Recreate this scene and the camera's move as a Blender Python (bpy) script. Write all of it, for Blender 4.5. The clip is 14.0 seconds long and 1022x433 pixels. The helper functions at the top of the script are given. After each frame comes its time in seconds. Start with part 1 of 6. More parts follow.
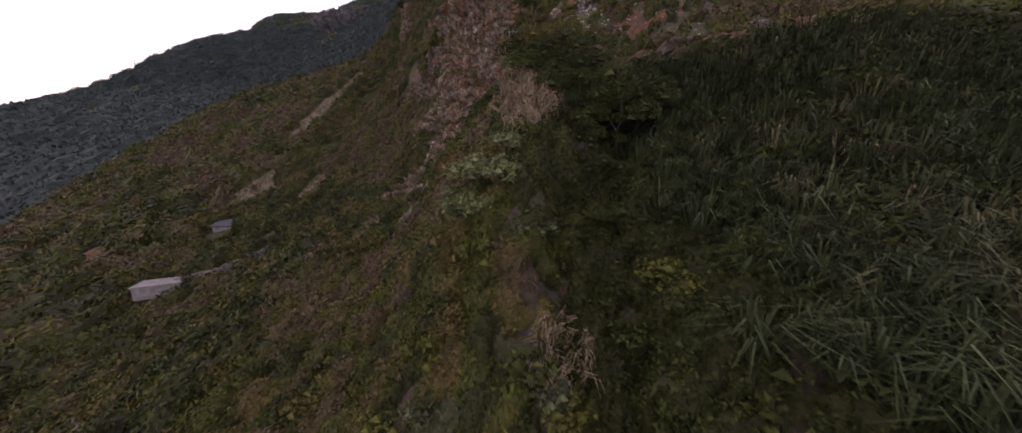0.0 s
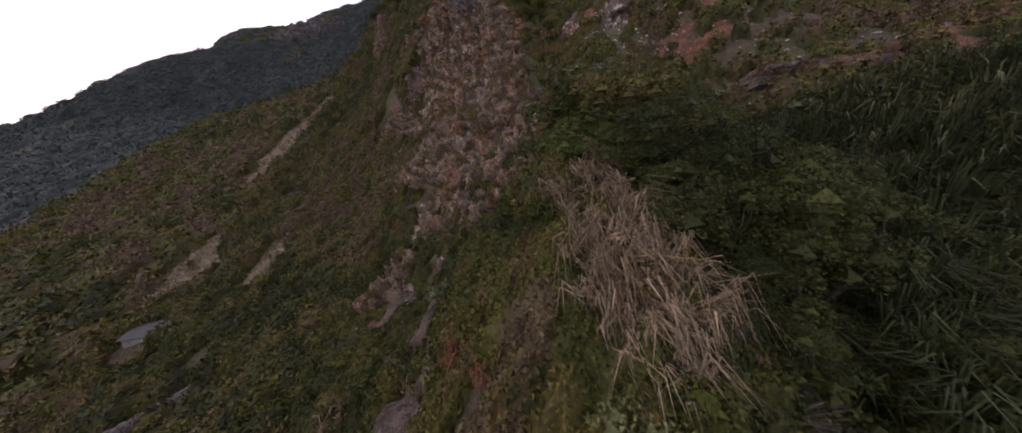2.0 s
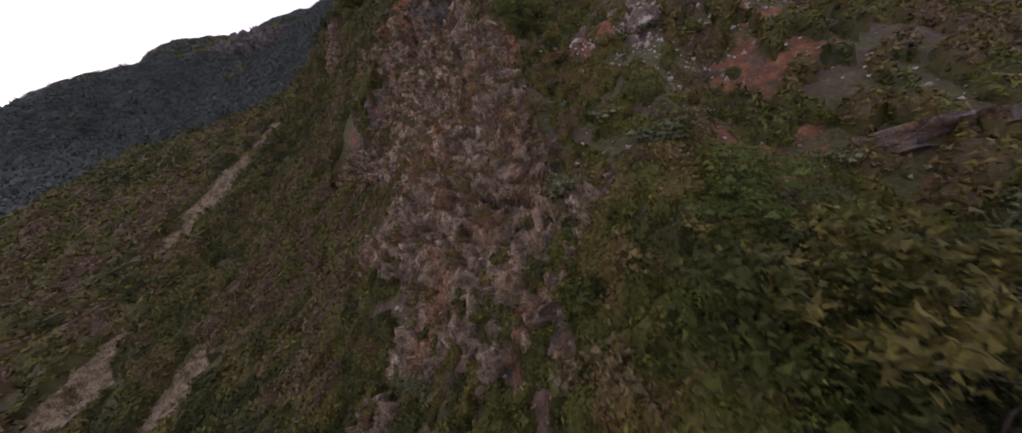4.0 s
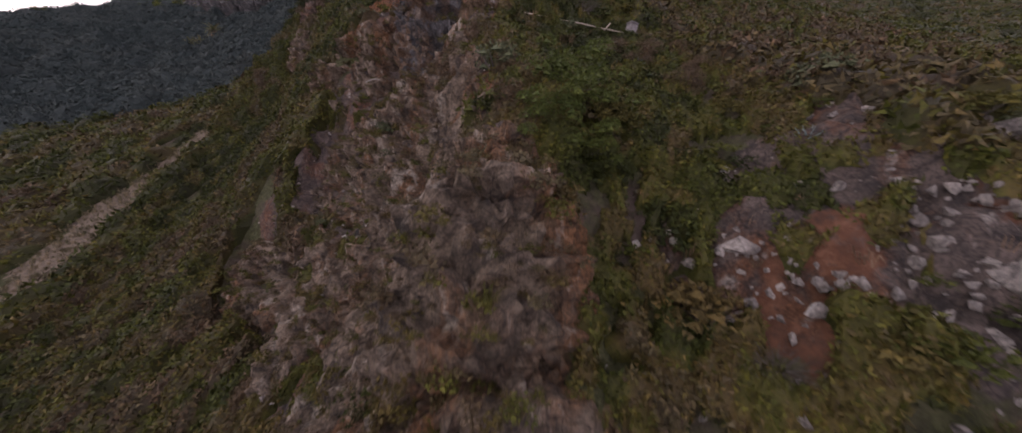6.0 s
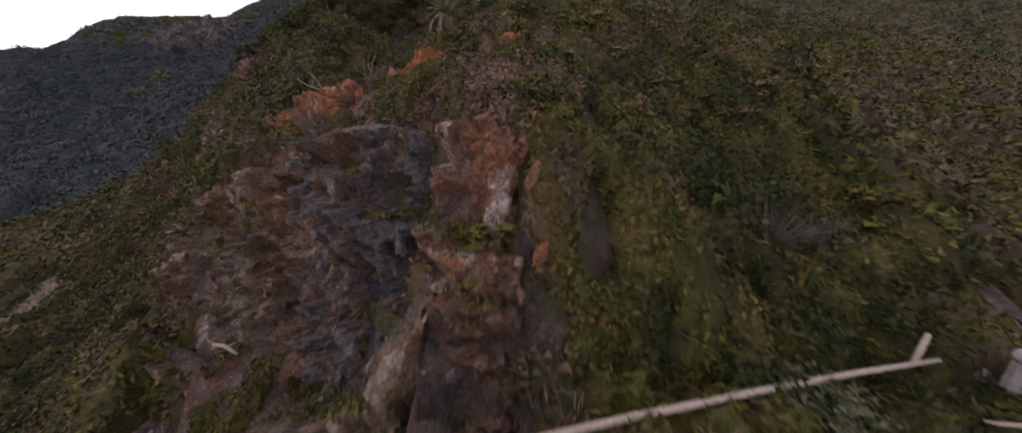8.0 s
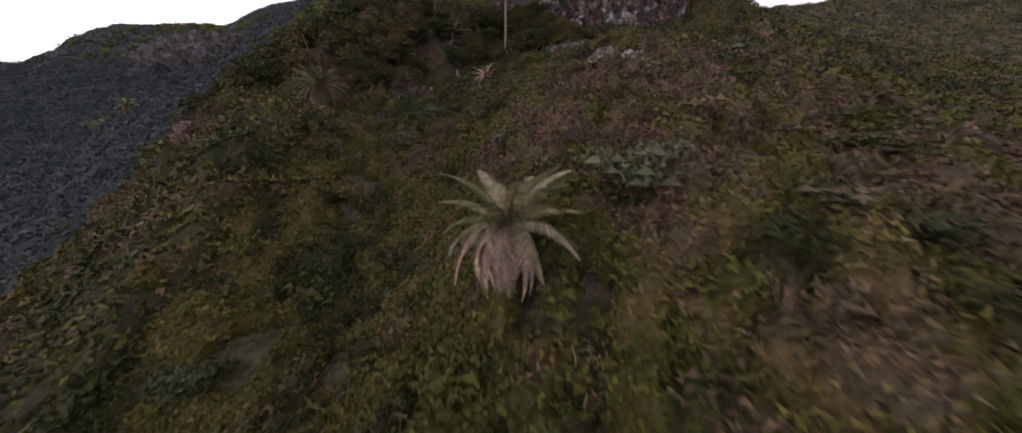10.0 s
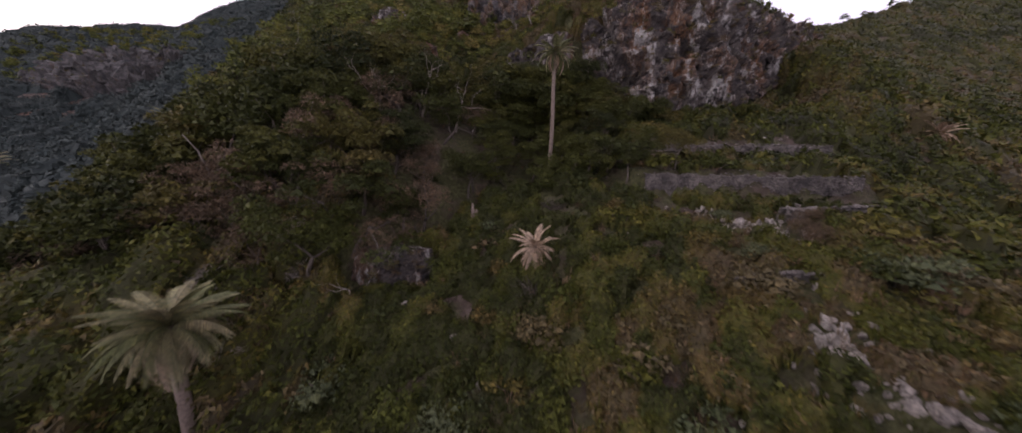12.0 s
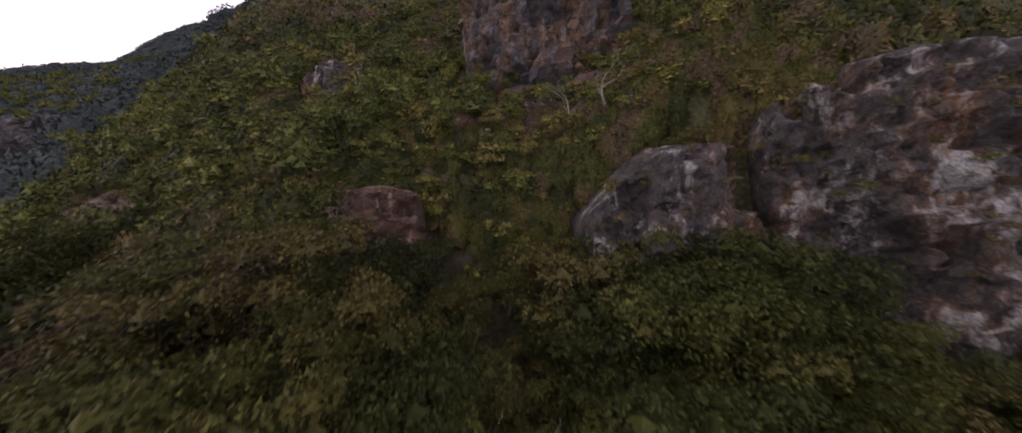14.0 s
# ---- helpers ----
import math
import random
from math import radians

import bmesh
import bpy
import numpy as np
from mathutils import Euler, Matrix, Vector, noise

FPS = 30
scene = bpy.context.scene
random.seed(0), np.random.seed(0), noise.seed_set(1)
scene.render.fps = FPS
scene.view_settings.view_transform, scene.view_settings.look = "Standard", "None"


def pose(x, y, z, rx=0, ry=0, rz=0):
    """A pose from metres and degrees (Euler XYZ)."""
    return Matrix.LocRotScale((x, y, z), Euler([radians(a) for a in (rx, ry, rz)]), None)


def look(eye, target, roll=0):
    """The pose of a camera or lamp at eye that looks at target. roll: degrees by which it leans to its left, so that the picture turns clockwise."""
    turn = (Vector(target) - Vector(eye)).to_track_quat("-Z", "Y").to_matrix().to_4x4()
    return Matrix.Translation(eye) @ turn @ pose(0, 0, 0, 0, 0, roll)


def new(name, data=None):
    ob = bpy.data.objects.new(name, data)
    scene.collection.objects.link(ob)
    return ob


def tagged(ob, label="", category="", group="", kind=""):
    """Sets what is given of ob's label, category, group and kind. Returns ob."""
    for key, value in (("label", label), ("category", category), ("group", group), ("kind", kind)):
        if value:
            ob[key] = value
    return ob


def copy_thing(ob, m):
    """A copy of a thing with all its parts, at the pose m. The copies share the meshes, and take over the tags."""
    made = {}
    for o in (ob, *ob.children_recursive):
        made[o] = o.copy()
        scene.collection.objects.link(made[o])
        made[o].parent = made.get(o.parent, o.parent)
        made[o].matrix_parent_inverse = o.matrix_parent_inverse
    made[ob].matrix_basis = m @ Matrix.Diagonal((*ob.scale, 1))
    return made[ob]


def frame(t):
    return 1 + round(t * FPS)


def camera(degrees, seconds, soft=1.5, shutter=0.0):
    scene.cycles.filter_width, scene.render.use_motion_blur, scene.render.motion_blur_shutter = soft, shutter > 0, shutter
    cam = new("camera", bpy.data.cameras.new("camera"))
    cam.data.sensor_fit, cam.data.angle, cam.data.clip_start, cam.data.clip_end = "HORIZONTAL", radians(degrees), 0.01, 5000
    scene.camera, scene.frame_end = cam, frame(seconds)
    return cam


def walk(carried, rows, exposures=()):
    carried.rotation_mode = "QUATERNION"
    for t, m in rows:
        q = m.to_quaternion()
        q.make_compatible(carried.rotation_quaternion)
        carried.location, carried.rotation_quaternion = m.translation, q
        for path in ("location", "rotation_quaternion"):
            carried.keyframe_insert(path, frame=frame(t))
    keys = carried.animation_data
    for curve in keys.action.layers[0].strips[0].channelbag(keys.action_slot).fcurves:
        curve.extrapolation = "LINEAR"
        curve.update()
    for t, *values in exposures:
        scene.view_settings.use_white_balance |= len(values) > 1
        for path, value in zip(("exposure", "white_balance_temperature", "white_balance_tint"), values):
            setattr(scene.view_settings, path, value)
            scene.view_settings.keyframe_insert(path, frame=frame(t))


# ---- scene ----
# camera: a small drone that climbs along the crest of a spur
cam = camera(118.5, 14.0, soft=1.5, shutter=0.17)
# seconds, place, turn about x, y and z
PATH = [
    (0, 0, 0, 100, 79, -0, -0),
    (0.5, -0.9, 4.15, 102.37, 79.06, 0.64, -0.08),
    (1, -1.92, 8.37, 104.71, 79.12, 1.36, -0.73),
    (1.5, -2.82, 12.06, 106.62, 79.27, 2.17, -1.6),
    (2, -3.74, 15.89, 108.61, 79.35, 3.08, -2.65),
    (2.2, -4.07, 17.29, 109.33, 79.35, 3.49, -3.15),
    (4.3, -5.81, 32.93, 118.37, 78.9, 6.4, -8.08),
    (4.5, -5.82, 35.4, 119.95, 78.83, 6.25, -8.3),
    (5, -4.94, 42.37, 124.4, 77.61, 3.85, -8.59),
    (5.5, -3.82, 48.99, 128.33, 77.21, 0.1, -7.92),
    (6, -2.98, 56.48, 132.72, 77.72, -1.88, -7.21),
    (6.5, -2.68, 63.61, 136.82, 79.61, -1.56, -7.03),
    (7, -2.48, 71.19, 141.74, 81.46, -1.13, -7.14),
    (7.5, -2.32, 77.88, 146.68, 81.02, -0.93, -7.03),
    (8, -2.2, 84.99, 152.04, 79.29, -0.1, -7.64),
    (8.5, -1.94, 91.6, 156.58, 78.47, 0.77, -7.85),
    (8.7, -2.04, 93.76, 158.23, 78.49, 0.73, -7.84),
    (10.8, -7.68, 121.73, 176.58, 80.24, -2.81, -5.71),
    (11, -8.14, 124.16, 178.54, 80.26, -3.02, -5.85),
    (11.5, -8.92, 131.65, 183.93, 80.12, -2.54, -7.35),
    (12, -9.99, 139.85, 189.76, 79.49, -1.78, -8.88),
    (12.5, -10.92, 147.78, 195.05, 79.08, -0.88, -9.95),
    (13, -11.65, 156.75, 200.55, 79.14, 0.27, -10.51),
    (13.5, -12, 165.31, 205.48, 79.34, 1.5, -10.63),
    (14, -11.87, 174.87, 210.81, 79.37, 2.41, -11.16),
]
walk(cam, [(t, pose(x, y, z, rx, ry, rz)) for t, x, y, z, rx, ry, rz in PATH])

# ---- light: a white evening sky, the slope in open shade ----
world = bpy.data.worlds.new("evening_sky")
scene.world = world
world.use_nodes = True
wn = world.node_tree
wn.nodes.clear()
w_out = wn.nodes.new("ShaderNodeOutputWorld")
w_bg = wn.nodes.new("ShaderNodeBackground")
w_sky = wn.nodes.new("ShaderNodeTexSky")
w_sky.sky_type = "NISHITA"
w_sky.sun_disc = False
w_sky.sun_elevation = radians(24)
w_sky.sun_rotation = radians(-60)
w_sky.dust_density = 4.0
w_mix = wn.nodes.new("ShaderNodeMix")
w_mix.data_type = "RGBA"
w_mix.inputs["Factor"].default_value = 0.85
w_mix.inputs["B"].default_value = (9.75, 8.75, 10.6, 1)
wn.links.new(w_sky.outputs[0], w_mix.inputs["A"])
wn.links.new(w_mix.outputs["Result"], w_bg.inputs["Color"])
w_bg.inputs["Strength"].default_value = 0.138
wn.links.new(w_bg.outputs[0], w_out.inputs[0])

sun_data = bpy.data.lights.new("sun", "SUN")
sun_data.energy = 0.5
sun_data.angle = radians(20)
sun_data.color = (1.0, 0.93, 0.84)
sun = new("sun", sun_data)
sun.matrix_world = look((-260, 60, 320), (0, 120, 140))

# ---- materials ----


def material(name, rough=0.9):
    m = bpy.data.materials.new(name)
    m.use_nodes = True
    t = m.node_tree
    b = t.nodes["Principled BSDF"]
    b.inputs["Roughness"].default_value = rough
    b.inputs["Specular IOR Level"].default_value = 0.25
    return m, t, b


def node(t, kind, **values):
    n = t.nodes.new(kind)
    for key, v in values.items():
        n.inputs[key.replace("_", " ")].default_value = v
    return n


def noise_tex(t, vec, scale, detail=6.0, rough=0.6):
    n = node(t, "ShaderNodeTexNoise", Scale=scale, Detail=detail, Roughness=rough)
    t.links.new(vec, n.inputs["Vector"])
    return n.outputs["Fac"]


def ramp(t, fac, *stops):
    r = t.nodes.new("ShaderNodeValToRGB")
    e = r.color_ramp.elements
    while len(e) < len(stops):
        e.new(0.5)
    for el, (p, c) in zip(e, stops):
        el.position, el.color = p, (*c, 1)
    t.links.new(fac, r.inputs["Fac"])
    return r.outputs["Color"]


def blend(t, fac, a, b, mode="MIX"):
    n = t.nodes.new("ShaderNodeMix")
    n.data_type, n.blend_type = "RGBA", mode
    for sock, v in (("Factor", fac), ("A", a), ("B", b)):
        if isinstance(v, (int, float)):
            n.inputs[sock].default_value = v
        elif isinstance(v, tuple):
            n.inputs[sock].default_value = (*v, 1)
        else:
            t.links.new(v, n.inputs[sock])
    return n.outputs["Result"]


def bump(t, b, height, strength, dist):
    n = node(t, "ShaderNodeBump", Strength=strength, Distance=dist)
    t.links.new(height, n.inputs["Height"])
    t.links.new(n.outputs[0], b.inputs["Normal"])


def attribute(t, name):
    n = t.nodes.new("ShaderNodeAttribute")
    n.attribute_name = name
    return n.outputs["Fac"]


def place(t):
    return t.nodes.new("ShaderNodeNewGeometry").outputs["Position"]


def leaf_material(name, source, stops, rough=0.65, contrast=1.0, gap_shade=(0.026, 0.02, 0.013)):
    """Leaves whose colour goes by plant: source is an attribute's name, or "" for each object's own chance; the crown's
    inside is mixed darker, as painted shade in the gaps.
    """
    m, t, b = material(name, rough)
    b.inputs["Specular IOR Level"].default_value = 0.14
    if source:
        tone = attribute(t, source)
    else:
        tone = t.nodes.new("ShaderNodeObjectInfo").outputs["Random"]
    col = ramp(t, tone, *stops)
    p = place(t)
    isl = t.nodes.new("ShaderNodeNewGeometry").outputs["Random Per Island"]

    def grey(v, warm=1.0):
        return tuple(1 + (v * w - 1) * contrast for w in (1, 0.5 + 0.5 * warm, warm))

    col = blend(t, 1.0, col, ramp(t, isl, (0.0, grey(0.68)), (0.55, grey(1.0)), (1.0, grey(1.45, 0.88))), "MULTIPLY")
    fine = noise_tex(t, p, 5.0, 5, 0.75)
    col = blend(t, 1.0, col, ramp(t, fine, (0.36, grey(0.55)), (0.5, grey(1.0)), (0.66, grey(1.5, 0.92))), "MULTIPLY")
    col = blend(t, 1.0, col, ramp(t, noise_tex(t, p, 0.6, 3), (0.3, (0.78, 0.8, 0.78)), (0.7, (1.22, 1.18, 1.13))), "MULTIPLY")
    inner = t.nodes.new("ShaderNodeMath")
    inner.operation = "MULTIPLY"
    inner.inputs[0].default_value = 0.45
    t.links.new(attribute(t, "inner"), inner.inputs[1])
    col = blend(t, inner.outputs[0], col, gap_shade)
    bump(t, b, fine, 0.4 * contrast, 0.12)
    t.links.new(col, b.inputs["Base Color"])
    return m


def rock_colour(t, p, dark, mid, stain, pale, stain_at, pale_at):
    stretch = t.nodes.new("ShaderNodeVectorMath")
    stretch.operation = "MULTIPLY"
    t.links.new(p, stretch.inputs[0])
    stretch.inputs[1].default_value = (1, 1, 0.3)
    sp = stretch.outputs[0]
    col = ramp(t, noise_tex(t, p, 0.8, 7, 0.62), (0.34, dark), (0.5, mid), (0.68, tuple(1.6 * v for v in mid)))
    col = blend(t, ramp(t, noise_tex(t, sp, 0.3, 7, 0.68), (stain_at - 0.07, (0, 0, 0)), (stain_at + 0.05, (1, 1, 1))), col, ramp(t, noise_tex(t, p, 2.4, 6, 0.7), (0.36, tuple(0.4 * v for v in stain)), (0.62, stain)))
    col = blend(t, ramp(t, noise_tex(t, sp, 0.6, 7, 0.66), (pale_at - 0.03, (0, 0, 0)), (pale_at + 0.05, (1, 1, 1))), col, ramp(t, noise_tex(t, p, 5.0), (0.3, tuple(0.6 * v for v in pale)), (0.65, pale)))
    warp = blend(t, 1.6, p, noise_vec(t, p, 0.7), "ADD")
    for scale, width in ((0.4, 0.04), (1.2, 0.03)):
        crack = node(t, "ShaderNodeTexVoronoi", Scale=scale)
        crack.feature = "DISTANCE_TO_EDGE"
        t.links.new(warp, crack.inputs["Vector"])
        col = blend(t, ramp(t, crack.outputs["Distance"], (0.0, (0.6, 0.6, 0.6)), (width, (0, 0, 0))), col, tuple(0.45 * v for v in dark))
    col = blend(t, 1.0, col, ramp(t, noise_tex(t, p, 7.0, 6, 0.72), (0.34, (0.45, 0.45, 0.45)), (0.5, (1, 1, 1)), (0.68, (1.6, 1.55, 1.5))), "MULTIPLY")
    return col


def rock_material(name, dark, mid, stain, pale, stain_at=0.62, pale_at=0.66):
    """Weathered volcanic rock: two greys, rusty stains drawn down the face, pale crusts of lichen, cracks."""
    m, t, b = material(name, 0.92)
    p = place(t)
    t.links.new(rock_colour(t, p, dark, mid, stain, pale, stain_at, pale_at), b.inputs["Base Color"])
    bump(t, b, noise_tex(t, p, 2.6, 10, 0.72), 1.0, 0.4)
    return m


def noise_vec(t, vec, scale):
    n = node(t, "ShaderNodeTexNoise", Scale=scale, Detail=3.0)
    t.links.new(vec, n.inputs["Vector"])
    return n.outputs["Color"]


# the slope: soil and litter, red earth, bare rock and green turf by the masks that the ground carries
m_ground, t, b = material("hillside_soil", 0.95)
p = place(t)
litter = ramp(t, noise_tex(t, p, 1.1, 9, 0.7), (0.3, (0.024, 0.017, 0.013)), (0.5, (0.062, 0.043, 0.034)), (0.68, (0.11, 0.082, 0.067)), (0.8, (0.2, 0.165, 0.145)))
turf = ramp(t, noise_tex(t, p, 2.4, 9, 0.78), (0.34, (0.014, 0.015, 0.007)), (0.5, (0.052, 0.052, 0.02)), (0.64, (0.1, 0.092, 0.045)))
red = ramp(t, noise_tex(t, p, 0.9, 8, 0.7), (0.33, (0.05, 0.028, 0.02)), (0.52, (0.13, 0.056, 0.03)), (0.7, (0.23, 0.115, 0.07)))
stone = rock_colour(t, p, (0.03, 0.025, 0.023), (0.085, 0.064, 0.054), (0.15, 0.07, 0.038), (0.28, 0.24, 0.21), 0.58, 0.63)
straw = ramp(t, noise_tex(t, p, 2.0, 6), (0.3, (0.1, 0.076, 0.055)), (0.7, (0.24, 0.185, 0.135)))
col = blend(t, ramp(t, noise_tex(t, p, 0.22, 7, 0.65), (0.38, (0, 0, 0)), (0.54, (1, 1, 1))), litter, turf)
for mask, over in (("stony", stone), ("red_earth", red), ("dry_grass", straw)):
    edge = blend(t, 1.3, attribute(t, mask), noise_tex(t, p, 0.5, 8, 0.7), "LINEAR_LIGHT")
    col = blend(t, ramp(t, edge, (0.42, (0, 0, 0)), (0.6, (1, 1, 1))), col, over)
t.links.new(col, b.inputs["Base Color"])
bump(t, b, noise_tex(t, p, 2.2, 10, 0.7), 1.0, 0.4)

GREEN = [(0.0, (0.022, 0.027, 0.006)), (0.18, (0.041, 0.048, 0.0085)), (0.34, (0.065, 0.065, 0.0125)), (0.48, (0.078, 0.057, 0.02)), (0.56, (0.074, 0.062, 0.034)), (0.68, (0.072, 0.049, 0.027)), (0.83, (0.085, 0.057, 0.037)), (1.0, (0.17, 0.115, 0.078))]
WOOD = [(0.0, (0.0249, 0.031, 0.00774)), (0.5, (0.0499, 0.0568, 0.012)), (0.8, (0.0757, 0.0748, 0.0163)), (1.0, (0.0929, 0.0774, 0.0241))]
m_scrub = leaf_material("scrub_leaf", "tone", GREEN)
# wood leaves lightened: the haze before the farther trees is put into their colour
m_woods = leaf_material("woodland_leaf", "tone", [(c, tuple(1.45 * v for v in k)) for c, k in WOOD])
# far leaves paled, blued and low in contrast: distance haze put into their colour
m_far_haze = leaf_material("haze_tinted_leaf", "tone", [(0.0, (0.0342, 0.045, 0.0446)), (0.5, (0.0477, 0.0576, 0.0551)), (1.0, (0.0612, 0.0639, 0.0589))], 0.8, 0.4, (0.0234, 0.0288, 0.0285))
m_shrub = leaf_material("shrub_leaf", "", [(c / 0.56, k) for c, k in GREEN[:5]])
m_tree = leaf_material("tree_leaf", "", [(c, tuple(0.74 * v for v in k)) for c, k in WOOD])
m_brown = leaf_material("withered_leaf", "", [(0.0, (0.07, 0.05, 0.033)), (1.0, (0.105, 0.074, 0.05))])
m_fresh = leaf_material("fresh_leaf", "", [(0.0, (0.045, 0.062, 0.013)), (1.0, (0.066, 0.08, 0.019))])
m_yellow = leaf_material("yellow_leaf", "", [(0.0, (0.11, 0.09, 0.02)), (1.0, (0.15, 0.1, 0.025))])
m_grey = leaf_material("grey_leaf", "", [(0.0, (0.055, 0.067, 0.033)), (1.0, (0.075, 0.084, 0.046))])
m_reed = leaf_material("reed_leaf", "tone", [(0.0, (0.02, 0.028, 0.009)), (0.6, (0.04, 0.049, 0.021)), (0.8, (0.1, 0.09, 0.05)), (1.0, (0.23, 0.185, 0.125))])
m_straw = leaf_material("dry_cane", "", [(0.0, (0.12, 0.092, 0.06)), (1.0, (0.2, 0.156, 0.108))], 0.85)
m_russet = leaf_material("russet_dead_leaf", "", [(0.0, (0.12, 0.055, 0.03)), (1.0, (0.15, 0.07, 0.04))], 0.9)
m_frond = leaf_material("palm_frond", "", [(0.0, (0.1, 0.11, 0.05)), (0.7, (0.16, 0.155, 0.085)), (1.0, (0.22, 0.19, 0.12))], 0.55)
m_dead_frond = leaf_material("dead_frond", "", [(0.0, (0.26, 0.19, 0.14)), (1.0, (0.38, 0.3, 0.23))], 0.8)
m_agave = leaf_material("agave_leaf", "", [(0.0, (0.13, 0.17, 0.17)), (1.0, (0.2, 0.24, 0.235))], 0.5)


def bark_material(name, dark, light, scale):
    m, t, b = material(name, 0.9)
    p = place(t)
    f = noise_tex(t, p, scale, 8, 0.7)
    t.links.new(ramp(t, f, (0.3, dark), (0.7, light)), b.inputs["Base Color"])
    bump(t, b, f, 0.8, 0.05)
    return m


m_bark = bark_material("bark", (0.04, 0.032, 0.026), (0.11, 0.09, 0.075), 4)
m_deadwood = bark_material("bleached_wood", (0.13, 0.11, 0.095), (0.29, 0.25, 0.22), 5)
m_palm_bark = bark_material("palm_trunk", (0.09, 0.068, 0.055), (0.22, 0.17, 0.14), 6)
m_pole = bark_material("weathered_pole", (0.22, 0.18, 0.14), (0.42, 0.35, 0.28), 8)
m_concrete = bark_material("weathered_concrete", (0.1, 0.09, 0.085), (0.27, 0.24, 0.23), 2)
m_roof = bark_material("dark_roof", (0.035, 0.035, 0.036), (0.09, 0.085, 0.085), 3)
m_stone = rock_material("loose_stone", (0.18, 0.155, 0.14), (0.27, 0.235, 0.21), (0.25, 0.16, 0.11), (0.5, 0.45, 0.41), 0.7, 0.58)
m_drystone = rock_material("dry_wall_stone", (0.07, 0.062, 0.06), (0.15, 0.13, 0.12), (0.16, 0.08, 0.05), (0.26, 0.24, 0.23), 0.7, 0.66)
m_basalt = rock_material("dark_basalt", (0.03, 0.03, 0.034), (0.1, 0.092, 0.09), (0.19, 0.12, 0.075), (0.27, 0.22, 0.18), 0.52, 0.62)
m_orange = rock_material("rusty_ledge", (0.075, 0.042, 0.028), (0.18, 0.09, 0.05), (0.36, 0.14, 0.05), (0.36, 0.28, 0.22), 0.49, 0.62)
m_tuff = rock_material("brown_tuff", (0.042, 0.033, 0.027), (0.145, 0.108, 0.078), (0.21, 0.105, 0.05), (0.36, 0.3, 0.24), 0.555, 0.58)
m_rib = rock_material("orange_streaked_rib", (0.05, 0.034, 0.028), (0.14, 0.09, 0.068), (0.3, 0.125, 0.048), (0.44, 0.37, 0.31), 0.54, 0.56)
m_tuff_orange = rock_material("rusty_tuff", (0.04, 0.029, 0.025), (0.11, 0.076, 0.058), (0.2, 0.09, 0.045), (0.33, 0.27, 0.23), 0.56, 0.6)
# rusty rock of the far band, dulled and greyed: haze painted into its colour
m_far_rock = rock_material("haze_greyed_rock", (0.05, 0.05, 0.052), (0.09, 0.084, 0.08), (0.13, 0.095, 0.075), (0.16, 0.145, 0.135), 0.62, 0.66)
m_cliff = rock_material("pale_cliff", (0.024, 0.021, 0.022), (0.062, 0.052, 0.047), (0.22, 0.11, 0.052), (0.34, 0.32, 0.3), 0.572, 0.565)
m_lichen = rock_material("orange_lichen", (0.08, 0.05, 0.04), (0.14, 0.09, 0.06), (0.36, 0.13, 0.04), (0.3, 0.16, 0.08), 0.5, 0.6)


# ---- ground form: a loft over cross-sections of the spur ----
STATIONS = (-220, -120, -75, -45, -25, -10, 0, 12, 30, 80, 240)
# along the spur, the height of each station over a plane that climbs 0.62 m a metre
SECTIONS = {
    0: (-76.9, -48.2, -34.8, -24.1, -15.5, -11.2, -9.8, -0.6, 1.1, 5.3, 15.3),
    28: (-74.6, -48.5, -35.6, -30.8, -18.9, -12.4, -1.1, -3, 0.7, 4, 10.7),
    55: (-72.4, -49, -38.8, -34.4, -27.9, -17.2, -5.4, -1.1, 1.4, 2.6, 6.3),
    80: (-70.3, -49.6, -41.3, -37.3, -28.3, -9.2, 0.6, 1.6, 2.8, 0.1, 2.4),
    105: (-68.2, -49.3, -42.2, -37.2, -17.7, -3.7, 4.9, 5.5, -1.7, -3.8, -0.8),
    135: (-68.8, -50.5, -39.6, -30.5, -5, -5.6, 2.5, 5.7, 1.5, -4, -5.6),
    165: (-63.9, -52.6, -40.3, -17.9, -5.7, -9.5, -6.1, 0.1, -0.3, -5.9, -6.4),
    195: (-57.1, -55, -33.2, -11.9, -5.8, -4.5, -4.3, 4.3, 9.7, -1.7, -12),
    250: (-48.3, -52.5, -21.9, -9.3, -6.6, -0.3, 4.1, 9.1, 16.5, -9, -17),
    332: (-47.1, -46, -4, 2, -2.8, -2.5, 6.3, 11.9, 21.8, -8.2, -8.4),
}


